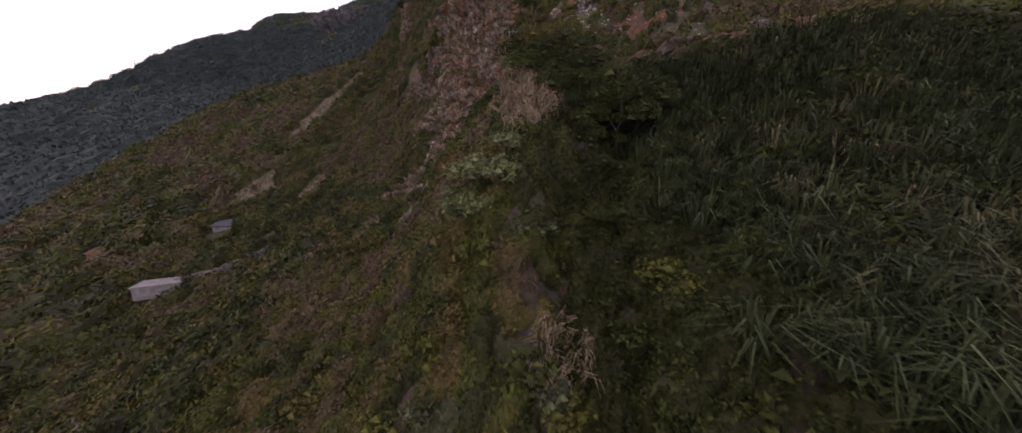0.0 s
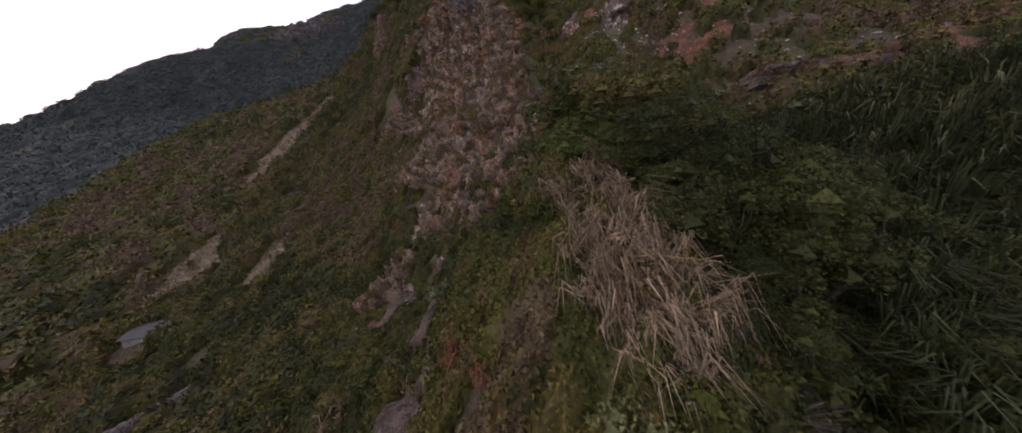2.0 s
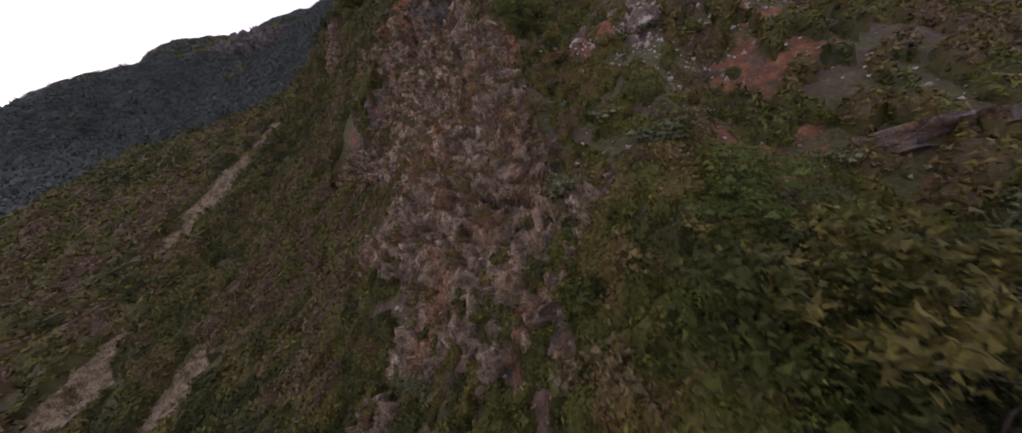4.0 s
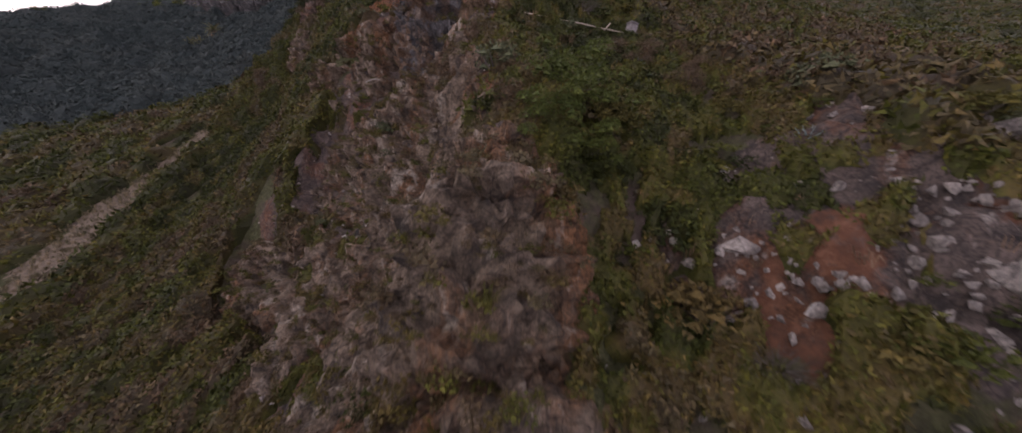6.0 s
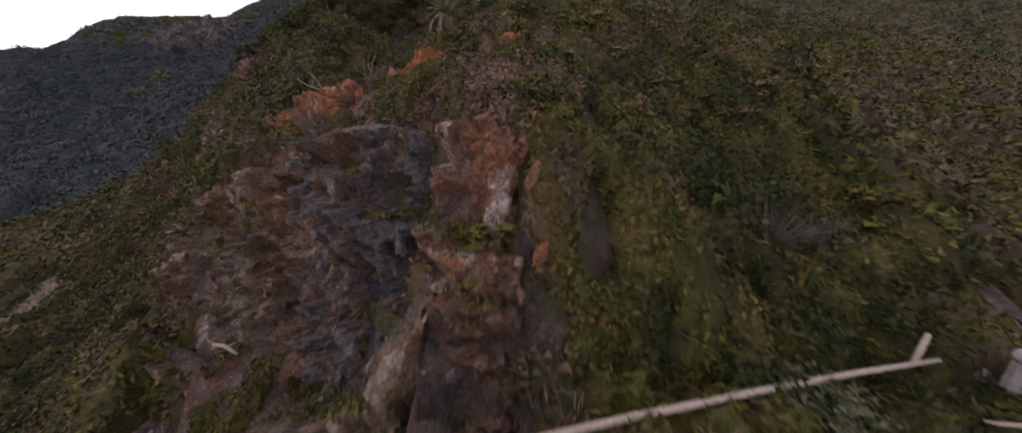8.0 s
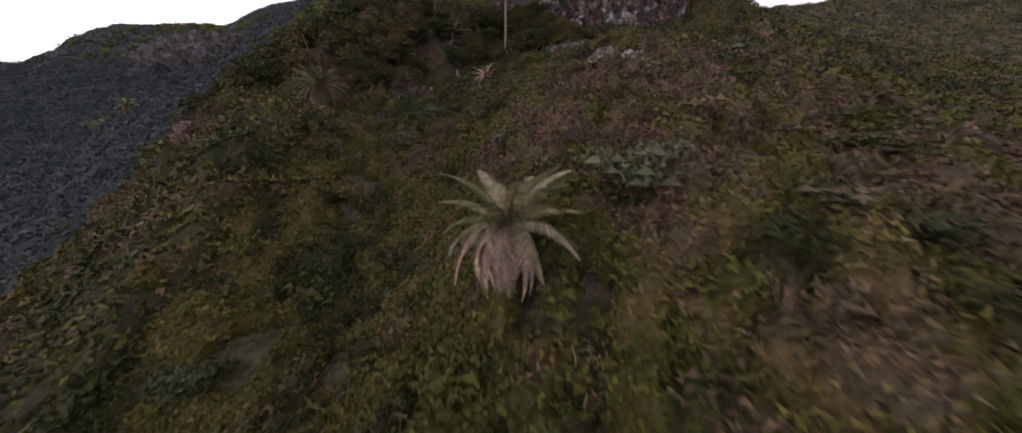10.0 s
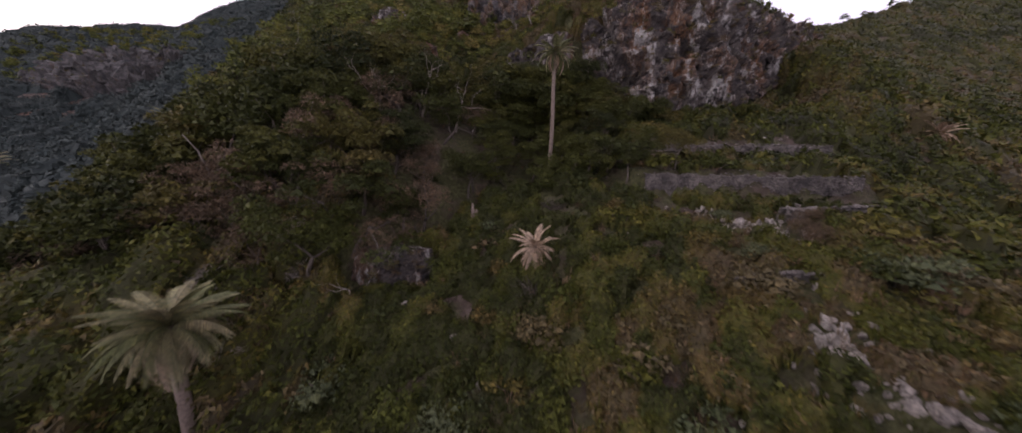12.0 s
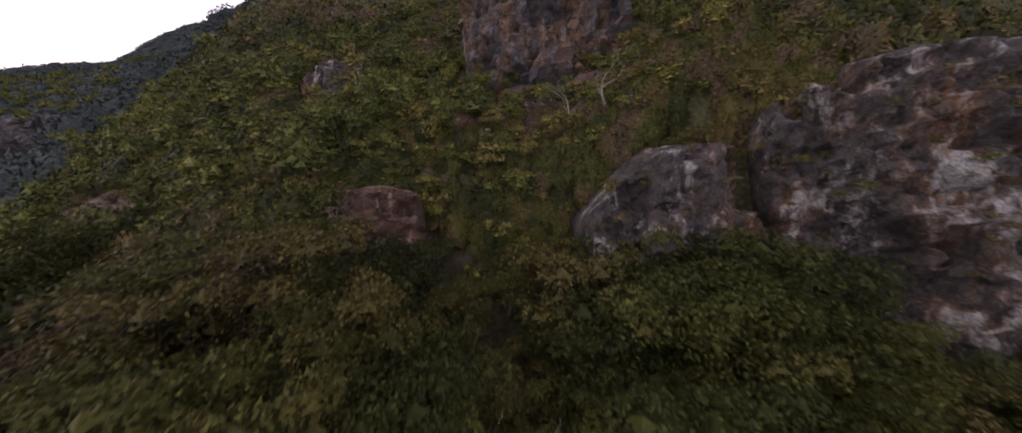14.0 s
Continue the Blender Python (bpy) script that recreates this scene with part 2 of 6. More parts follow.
def hermite(k, v):
    """Weights of a smooth line through knots k at the places v, straight past its ends."""
    k, v = np.array(k, float), np.asarray(v, float)
    n, h, eye = len(k), np.diff(k), np.eye(len(k))
    d = (eye[1:] - eye[:-1]) / h[:, None]
    m = np.vstack([d[:1], (d[:-1] * h[1:, None] + d[1:] * h[:-1, None]) / (h[1:] + h[:-1])[:, None], d[-1:]])
    j = np.clip(np.searchsorted(k, v) - 1, 0, n - 2)
    s = h[j]
    u = (v - k[j]) / s
    c = np.clip(u, 0, 1)
    w = ((1 + 2 * c) * (1 - c) ** 2)[:, None] * eye[j] + (c * (1 - c) ** 2 * s)[:, None] * m[j]
    w += (c**2 * (3 - 2 * c))[:, None] * eye[j + 1] + (c**2 * (c - 1) * s)[:, None] * m[j + 1]
    return w + np.where(u < 0, u * s, 0)[:, None] * m[j] + np.where(u > 1, (u - 1) * s, 0)[:, None] * m[j + 1]


def hashed(i, j, seed):
    h = (i.astype(np.int64) * 374761393 + j.astype(np.int64) * 668265263 + seed * 974634497) & 0x7FFFFFFF
    h = ((h ^ (h >> 13)) * 1274126177) & 0x7FFFFFFF
    return ((h ^ (h >> 16)) & 0xFFFF) / 65535.0


def value2(x, y, seed):
    i, j = np.floor(x), np.floor(y)
    u, v = x - i, y - j
    u, v = u * u * (3 - 2 * u), v * v * (3 - 2 * v)
    a, b = hashed(i, j, seed), hashed(i + 1, j, seed)
    c, d = hashed(i, j + 1, seed), hashed(i + 1, j + 1, seed)
    return (a + (b - a) * u) * (1 - v) + (c + (d - c) * u) * v


def fractal(x, y, size, octaves=5, seed=1, gain=0.5):
    """Fractal value noise about 0, in -1 to 1, with features of that size in metres."""
    x, y = np.asarray(x, float) / size, np.asarray(y, float) / size
    total, amp, norm = 0, 1.0, 0
    for o in range(octaves):
        total = total + amp * (value2(x + 17.3 * o, y - 9.1 * o, seed + o) * 2 - 1)
        norm += amp
        x, y, amp = x * 1.93 + y * 0.31, y * 1.93 - x * 0.31, amp * gain
    return total / norm


def smooth(a, b, v):
    u = np.clip((v - a) / (b - a), 0, 1)
    return u * u * (3 - 2 * u)


GRID = np.array([SECTIONS[k] for k in SECTIONS])
# finer sections on the two steep reaches: stations, sections, and the height that each adds inside its edge
LOWER_REACH = (
    (-40, -28, -20, -13, -7, -2, 4, 10, 17, 26, 38),
    (35, 46, 56, 66, 76, 86, 95, 104, 113, 124),
    (
        (-0.6, -0.9, -2.2, -3.5, -4.3, 1.3, -0.5, -2.6, -0.2),
        (-0.4, -0.7, -1.2, 2.1, 0.7, -3.1, 0.7, -2.4, 1.1),
        (-0.3, -0.3, 0.4, 1.4, 3.2, -2.4, 0.3, 3.2, 2.9),
        (-0.1, 0, -2.2, -0.7, 2, -0.2, -0.8, 1.3, 1.5),
        (0.4, -0.8, -1.7, 2.5, 1.5, -2.7, -1.1, -0.6, -0.5),
        (-0.5, -2.3, -0.9, 0.8, 2.1, 0.1, -2.1, -2.1, -1),
        (2.3, -0.6, -2.9, 2, 0.9, -0.7, -0.3, 1.8, 1),
        (0.1, 5.5, 3.6, 2.8, 0.2, 0.5, 0.6, 0.5, 0.6),
    ),
)
UPPER_REACH = (
    (-45, -30, -20, -10, 0, 8, 16, 25, 36, 55),
    (124, 135, 147, 159, 170, 181, 191, 201, 215),
    (
        (0, -0.1, -1.1, 0.1, 1.2, 0.1, 0, -0.1),
        (0.2, 0.3, -0.5, -1, 0.4, -0.3, 0, -0.1),
        (-1, -1.4, -0.6, -0.3, -0.8, 0.5, 0, -0.2),
        (-3, 0, -1.4, 0.1, -1.1, -0.4, -0.2, -1.6),
        (1.4, 3.3, 2.9, -1.6, -3.6, -3.1, -0.5, 0.1),
        (2.4, 2.9, -0.5, -1.8, -2.6, 1.2, 1.7, 0.2),
        (-1.3, -1.3, -1.6, 1.8, 3.7, 3.5, 1.8, 1),
    ),
)


def reach(table, x, y):
    xs, ys, add = table
    fade = smooth(xs[0], xs[1], x) * smooth(xs[-1], xs[-2], x) * smooth(ys[0], ys[1], y) * smooth(ys[-1], ys[-2], y)
    wx = hermite(xs[1:-1], np.clip(x, xs[1], xs[-2]))
    wy = hermite(ys[1:-1], np.clip(y, ys[1], ys[-2]))
    return fade * np.einsum("ni,ij,nj->n", wy, np.array(add), wx)


def blot(x, y, cx, cy, rx, ry, turn=0.0, ragged=0.8, seed=5):
    """A patch of ground with a ragged edge: 1 inside, 0 outside."""
    c, s = math.cos(radians(turn)), math.sin(radians(turn))
    u, v = (x - cx) * c + (y - cy) * s, (y - cy) * c - (x - cx) * s
    d = np.hypot(u / rx, v / ry) + ragged * fractal(x, y, 7, 4, seed)
    return smooth(1.15, 0.8, d)


def most(x, y, patches, seed):
    x, y = np.asarray(x, float), np.asarray(y, float)
    out = np.zeros(np.broadcast(x, y).shape)
    for k, p in enumerate(patches):
        out = np.maximum(out, blot(x, y, *p, seed=seed + k))
    return out


# middle, half length and half width, turn
STONY = [(-8, 62, 10, 19, 0), (-11.5, 84, 8.5, 16, 0), (-18, 104, 12, 11, -20), (-46, 213, 9, 5, 0), (-50, 166, 5, 9, 0), (-12, 38, 4, 13, 20), (-150, 290, 30, 12, 30), (13, 67, 7, 4, 0), (18, 91, 5, 3, 0), (2, 213, 12, 6, 0)]
RED = [(24, 43, 12, 2.6, 5, 1.2), (36, 44, 10, 4, 5, 1.2), (22, 57, 4, 2.4, 0, 1.5), (11, 66, 3.2, 2.2, 30, 1.6), (15.5, 65, 2.2, 1.6, 0, 1.6), (27, 64, 4, 2.2, 0, 1.6), (-2.4, 77.5, 1.6, 2.4, 0, 1.4), (-14, 114, 8, 2, -15, 1.4), (-80, 52, 13, 5, 20, 1.4), (36, 72, 7, 2.5, 0, 1.4), (17, 50, 3, 2, 0, 1.5)]
DRY = [(-66, 114, 3.0, 27, -8, 0.6), (-60, 72, 3, 9, 0), (-44, 68, 2.5, 6, 0)]
HOLLOW = [(24, 180.5, 15, 4, 0), (-12, 101, 7, 3, -25)]
GULLY = [(5.5, 17, 3.5, 10, -14), (9.5, 29, 3, 6, -20)]
FOREST = [(-28, 186, 34, 17, -8), (-5, 186, 16, 12, 0), (-60, 215, 50, 40, 0), (-30, 232, 40, 25, 0), (6, 228, 22, 14, 0), (-150, 250, 70, 60, 0), (-200, 320, 60, 90, 0), (-105, 190, 30, 30, 0)]



CLIFF_X, CLIFF_Y, CLIFF_Z = (7, 13, 20, 28, 37, 45), (190.5, 187, 184.2, 183.4, 186.5, 190.5), (198, 197, 196.5, 197, 200, 203)
RIM = {-60: 10, 166: 125, 199: 140, 224: 151, 239: 167, 272: 190, 298: 206, 330: 216, 352: 235, 378: 256, 408: 267, 446: 285, 480: 294, 503: 306, 529: 327, 560: 348, 590: 367, 630: 386, 657: 406, 900: 500}


FOOTPRINTS = []


def under_rock(x, y):
    """How far each place lies inside the plan of a rock face, 0 to 1, and the highest that the soil may reach there."""
    inside, lid = np.zeros(len(x)), np.full(len(x), 1e6)
    for foot, head in FOOTPRINTS:
        fy, fz = np.interp(x, foot[:, 0], foot[:, 1]), np.interp(x, foot[:, 0], foot[:, 2])
        hy, hz = np.interp(x, head[:, 0], head[:, 1]), np.interp(x, head[:, 0], head[:, 2])
        w = min(3.0, 0.2 * (foot[-1, 0] - foot[0, 0]))
        beside = smooth(foot[0, 0] - w, foot[0, 0] + 0.5 * w, x) * smooth(foot[-1, 0] + w, foot[-1, 0] - 0.5 * w, x)
        v = (y - fy) / np.maximum(hy - fy, 0.5)
        at = np.where(v < 0, fz + 0.2 + 0.35 * (y - fy), fz + np.clip(v, 0, 1) * (hz - fz) - 1.3 * smooth(0, 0.2, v) * smooth(1.05, 0.85, v))
        here = beside * smooth(-4.5, -2.0, y - fy) * smooth(1.12, 1.0, v)
        lid = np.where(here > 0, np.minimum(lid, at + 9 * (1 - here)), lid)
        inside = np.maximum(inside, smooth(0.5, 0.95, beside) * smooth(-0.12, 0.0, v) * smooth(1.05, 0.9, v))
    return inside, lid


def ground(x, y, rough=True):
    """Height of the ground at arrays x, y."""
    x, y = np.asarray(x, float), np.asarray(y, float)
    shape = np.broadcast(x, y).shape
    xf, yf = np.broadcast_to(x, shape).ravel(), np.broadcast_to(y, shape).ravel()
    yc, xc = np.clip(yf, -60, 332), np.clip(xf, -300, 320)
    z = np.einsum("ni,ij,nj->n", hermite(list(SECTIONS), yc), GRID, hermite(STATIONS, xc))
    z = z + 100 + 0.62 * (yf - 20)
    z = z + reach(LOWER_REACH, xf, yf) + reach(UPPER_REACH, xf, yf)
    z = z - 4.0 * most(xf, yf, FOREST[:2], 40) - 3.0 * most(xf, yf, HOLLOW, 48) - 2.5 * most(xf, yf, GULLY, 52)
    # the foot of the cliff, and the hollow where a palm stands
    fy, fz = np.interp(xf, CLIFF_X, CLIFF_Y), np.interp(xf, CLIFF_X, CLIFF_Z)
    d = yf - fy
    beside = smooth(4, 8, xf) * smooth(50, 44, xf) * smooth(-14, -6, d) * smooth(6.5, 4, d)
    z = z - np.maximum(z - (fz + 0.2 + 0.5 * d), 0) * beside - 8.5 * smooth(1.4, 0.3, np.hypot((xf + 27.0) / 12, (yf - 158.0) / 11))
    # the rib of the crest drops off in a wall to the west
    along = smooth(72, 80, yf) * smooth(107, 101, yf)
    z = z + along * (0.2 * smooth(-3.6, -2.0, xf) * smooth(3.5, 1.0, xf) - 4.2 * smooth(-2.6, -5.0, xf) * smooth(-17, -9, xf))
    # a notch where a pole lies across the crest
    z = np.minimum(z, 145.5 - 0.04 * (xf - 2) + 2.2 * np.maximum(np.abs(yf - 90.4 - 0.11 * xf) - 1.2, 0) + 3 * np.maximum(np.abs(xf - 5) - 8.5, 0))
    # the hill beyond the saddle rises to the east, and ends in a rim
    z = z + 0.33 * np.maximum(xf - 230, 0) - 1.3 * np.maximum(yf - 332, 0) * smooth(110, 200, xf)
    # the far western ridge
    lid = np.interp(yf, list(RIM), list(RIM.values())) + 0.05 * (xf + 265) + 0.25 * np.maximum(xf + 195, 0)
    z = np.where(xf < -60, z - np.maximum(z - lid, 0) * smooth(-60, -120, xf) * smooth(200, 260, yf), z)
    rim = np.interp(yf, list(RIM), list(RIM.values()))
    z = z + (rim - z) * smooth(-205, -263, xf) - 0.7 * np.maximum(-268 - xf, 0)
    if rough:
        far = smooth(90, 260, np.hypot(xf, yf - 110))
        z = z + 1.1 * fractal(xf, yf, 13, 5, 3) + far * 3 * fractal(xf, yf, 70, 4, 8) * (1 - smooth(-240, -262, xf) * 0.6)
    for line_x, line_y, level, drop in (((7.2, 15, 24.5), (166.6, 162.9, 161.2), 189.2, 1.8), ((7.6, 17, 32.7), (174.4, 169.6, 169.9), 192.4, 1.2)):
        d = yf - np.interp(xf, line_x, line_y)
        by = smooth(line_x[0] - 3, line_x[0], xf) * smooth(line_x[-1] + 4, line_x[-1], xf)
        low, high = level - drop - 0.1 + 0.55 * np.minimum(d, 0), level - 0.1 + 0.55 * np.maximum(d, 0)
        z = z + by * smooth(-7, -3, d) * smooth(0.35, 0.1, d) * (np.clip(z, low - 0.3, low + 0.3) - z)
        z = z + by * smooth(0.1, 0.5, d) * smooth(6, 2.5, d) * (np.clip(z, high - 0.5, high) - z)
    z = np.maximum(np.minimum(z, under_rock(xf, yf)[1]), z - 3.0)
    return z.reshape(shape)


def spread(lo, a, b, hi, step, grow):
    """Places along an axis: even steps from a to b, wider and wider to lo and hi."""
    mid = list(np.arange(a, b + 1e-6, step))
    up, s = [], step
    while (up[-1] if up else b) < hi:
        s *= grow
        up.append((up[-1] if up else b) + s)
    dn, s = [], step
    while (dn[-1] if dn else a) > lo:
        s *= grow
        dn.append((dn[-1] if dn else a) - s)
    return np.array(dn[::-1] + mid + up)


def mesh_from(name, verts, faces, mat, smooth_shade=True):
    """A mesh from arrays of corners and of equal-sided faces."""
    me = bpy.data.meshes.new(name)
    verts, faces = np.asarray(verts, np.float32), np.asarray(faces, np.int32)
    soft = None
    if verts.shape[1] == 6:
        verts, soft = verts[:, :3], verts[:, 3:]
    n, k = faces.shape
    me.vertices.add(len(verts))
    me.vertices.foreach_set("co", verts.ravel())
    me.loops.add(n * k)
    me.loops.foreach_set("vertex_index", faces.ravel())
    me.polygons.add(n)
    me.polygons.foreach_set("loop_start", np.arange(0, n * k, k, dtype=np.int32))
    me.polygons.foreach_set("use_smooth", np.full(n, smooth_shade))
    me.materials.append(mat)
    me.update(calc_edges=True)
    if soft is not None:
        me.attributes.new("custom_normal", "FLOAT_VECTOR", "POINT").data.foreach_set("vector", np.ascontiguousarray(soft).ravel())
    return me


def corner_normals(v, f):
    """The mean normal at each corner of a mesh of triangles."""
    n = np.cross(v[f[:, 1]] - v[f[:, 0]], v[f[:, 2]] - v[f[:, 0]])
    out = np.zeros((len(v), 3))
    for k in range(3):
        for c in range(3):
            out[:, c] += np.bincount(f[:, k], n[:, c], len(v))
    return out / (np.linalg.norm(out, axis=1)[:, None] + 1e-9)


def facing(v, n):
    """Leaf triangles (n, 3 corners, 3) wound so that they face along n, each corner carrying that normal."""
    g = np.cross(v[:, 1] - v[:, 0], v[:, 2] - v[:, 0])
    back = (g * n).sum(1) < 0
    v[back] = v[back][:, [0, 2, 1]]
    return np.concatenate([v, np.repeat(n[:, None], 3, 1)], -1).reshape(-1, 6)


def sheet(xs, ys):
    gx, gy = np.meshgrid(xs, ys)
    i = np.arange(len(xs) * len(ys)).reshape(len(ys), len(xs))
    faces = np.stack([i[:-1, :-1], i[:-1, 1:], i[1:, 1:], i[1:, :-1]], -1).reshape(-1, 4)
    return gx.ravel(), gy.ravel(), faces


# ---- helpers for things ----
def thing(name, label, category, at=(0, 0, 0), group=""):
    ob = new(name)
    ob.matrix_basis = Matrix.Translation(at)
    return tagged(ob, label, category, group)


def part(name, me, parent, label="", m=None):
    """One mesh as a part under a thing or a part."""
    ob = new(name, me)
    ob.parent = parent
    if m is not None:
        ob.matrix_basis = m
    if label:
        ob["label"] = label
    return ob


def top(x, y):
    return float(ground(np.array([x]), np.array([y]))[0])


def leaves(rng, lobes, n, size, long=1.6, droop=0.0, fill=0.35):
    """n leaf sprays, three-cornered, over the shells of lobes (x, y, z, rx, ry, rz)."""
    lobes = np.array(lobes, float)
    area = lobes[:, 3] * lobes[:, 4] + lobes[:, 3] * lobes[:, 5]
    k = rng.choice(len(lobes), n, p=area / area.sum())
    d = rng.normal(size=(n, 3))
    d[:, 2] = np.abs(d[:, 2]) * 1.0 - 0.25 * rng.random(n)
    d /= np.linalg.norm(d, axis=1)[:, None]
    r = 1 - fill * rng.random(n) ** 2
    c = lobes[k, :3] + d * lobes[k, 3:] * r[:, None]
    axis = d + rng.normal(size=(n, 3)) * 0.7 + np.array([0, 0, -droop])
    axis /= np.linalg.norm(axis, axis=1)[:, None]
    side = np.cross(axis, rng.normal(size=(n, 3)))
    side /= np.linalg.norm(side, axis=1)[:, None] + 1e-9
    s = size * rng.uniform(0.6, 1.4, n)[:, None]
    v = np.stack([c - axis * s * long * 0.5 - side * s * 0.5, c - axis * s * long * 0.3 + side * s * 0.5, c + axis * s * long * 0.6], 1)
    middle = c - np.array([0, 0, lobes[:, 2].mean() * 0.6])
    soft = 0.6 * d + 0.5 * middle / (np.linalg.norm(middle, axis=1)[:, None] + 1e-9) + 0.3 * rng.normal(size=(n, 3))
    return facing(v, soft / np.linalg.norm(soft, axis=1)[:, None]), np.arange(3 * n).reshape(-1, 3)


def cores(lobes, inside=0.5):
    """A small dark body deep inside each lobe, so that no light falls through the plant."""
    vs, fs = [], []
    for n, (x, y, z, rx, ry, rz) in enumerate(lobes):
        v = np.array([(0, 0, 1.0), (1, 0, 0), (-0.5, 0.87, 0), (-0.5, -0.87, 0)]) * inside
        vs.append(v * np.array([rx, ry, rz]) + np.array([x, y, z]))
        fs.append(np.array([(0, 1, 2), (0, 2, 3), (0, 3, 1)]) + 4 * n)
    return np.concatenate(vs), np.concatenate(fs)


def bush(rng, n_lobes, n_leaves, leaf, height=1.0, long=1.5, fill=0.3):
    """A leafy bush: sprays over the shells of many small lobes."""
    lobes = lobed(rng, n_lobes, 1.0, height)
    return joined(cores(lobes), leaves(rng, lobes, n_leaves, leaf, long, 0, fill))


def dry_bush(rng, n_lobes, n_twigs, width, height=0.9):
    """A leafless bush: a haze of fine twigs, with a few withered leaves."""
    lobes = lobed(rng, n_lobes, 1.0, height)
    return joined(leaves(rng, lobes, n_twigs, width, 8.0, -0.3, 0.6), leaves(rng, lobes, n_twigs // 4, width * 2.5, 1.5))


def lobed(rng, n, radius, height, low=0.35):
    out = []
    for i in range(n):
        a, r = rng.uniform(0, 2 * math.pi), radius * math.sqrt(rng.random()) * 0.75
        s = radius * rng.uniform(0.26, 0.48)
        z = height * (low + (1 - low) * rng.random() * (1 - 0.6 * (r / radius) ** 2)) - s * 0.4
        out.append((r * math.cos(a), r * math.sin(a), max(z, s * 0.3), s, s, s * rng.uniform(0.65, 0.95)))
    return out


def twigs(rng, n, radius, height, width):
    """Bare fine twigs that fan out from the foot."""
    a, r = rng.uniform(0, 2 * math.pi, n), radius * np.sqrt(rng.random(n))
    tip = np.stack([r * np.cos(a), r * np.sin(a), height * rng.uniform(0.5, 1.0, n) * (1 - 0.4 * (r / radius) ** 2)], 1)
    foot = tip * rng.uniform(0.1, 0.7, (n, 1))
    side = np.cross(tip - foot, rng.normal(size=(n, 3)))
    side *= width / (np.linalg.norm(side, axis=1)[:, None] + 1e-9)
    return np.stack([foot - side, foot + side, tip], 1).reshape(-1, 3), np.arange(3 * n).reshape(-1, 3)


def blades(rng, n, radius, height, width, bend=0.6, lean=(0, 0, 0), rise=0.65):
    """Long blades of two stretches each that arch over."""
    a = rng.uniform(0, 2 * math.pi, n)
    out = np.stack([np.cos(a), np.sin(a), 0 * a], 1)
    lean = np.array(lean) + rng.normal(size=(n, 3)) * 0.22
    foot = out * radius * np.sqrt(rng.random((n, 1))) * 0.5
    h = height * rng.uniform(0.55, 1.1, (n, 1))
    mid = foot + out * h * bend * 0.3 + np.array([0, 0, 1.0]) * h * rise + lean * h * 0.3
    tip = mid + out * h * bend * 0.7 + np.array([0, 0, 1.0]) * h * (rise - 0.3 - bend * 0.5) + lean * h * 0.7
    side = np.stack([-np.sin(a), np.cos(a), 0 * a], 1) * width
    v = np.stack([foot - side, foot + side, mid - side, mid + side, tip], 1).reshape(-1, 3)
    i = np.arange(n)[:, None] * 5
    f = np.concatenate([i + [0, 1, 3], i + [0, 3, 2], i + [2, 3, 4]], 0)
    return v, f


def joined(*pieces):
    vs, fs, n = [], [], 0
    wide = max(v.shape[1] for v, f in pieces)
    for v, f in pieces:
        if v.shape[1] < wide:
            v = np.concatenate([v, corner_normals(v, f)], 1)
        vs.append(v)
        fs.append(f + n)
        n += len(v)
    return np.concatenate(vs), np.concatenate(fs)


def tube(points, radii, sides=6):
    """A closed, tapering tube along points, in triangles."""
    pts = [Vector(p) for p in points]
    v, f = [], []
    ref = Vector((0.3, 0.8, 0.2))
    for i, p in enumerate(pts):
        d = (pts[min(i + 1, len(pts) - 1)] - pts[max(i - 1, 0)]).normalized()
        a = d.cross(ref).normalized()
        b = d.cross(a)
        for k in range(sides):
            w = 2 * math.pi * k / sides
            v.append(p + (a * math.cos(w) + b * math.sin(w)) * radii[i])
    for i in range(len(pts) - 1):
        for k in range(sides):
            q, r = i * sides + k, i * sides + (k + 1) % sides
            f += [(q, r, r + sides), (q, r + sides, q + sides)]
    for k in range(1, sides - 1):
        e = (len(pts) - 1) * sides
        f += [(0, k + 1, k), (e, e + k, e + k + 1)]
    return np.array([list(q) for q in v]), np.array(f)


def limb(rng, foot, way, length, radius, depth, out, sides=5, bend=0.35):
    """A crooked limb that forks; gathers tubes in out and returns the tips."""
    p, d, pts, rad = Vector(foot), Vector(way).normalized(), [Vector(foot)], [radius]
    n = 4
    for i in range(n):
        d = (d + Vector(rng.normal(size=3)) * bend * 0.5 + Vector((0, 0, 0.08))).normalized()
        p = p + d * (length / n)
        pts.append(p.copy())
        rad.append(radius * (1 - 0.5 * (i + 1) / n))
    out.append(tube(pts, rad, sides))
    if depth == 0:
        return [p]
    tips = []
    for k in range(2 + (rng.random() < 0.5)):
        e = (d + Vector(rng.normal(size=3)) * 0.6).normalized()
        start = pts[-1] if k < 2 else pts[2]
        tips += limb(rng, start, e, length * rng.uniform(0.55, 0.8), rad[-1] * 0.75, depth - 1, out, max(3, sides - 1), bend)
    return tips


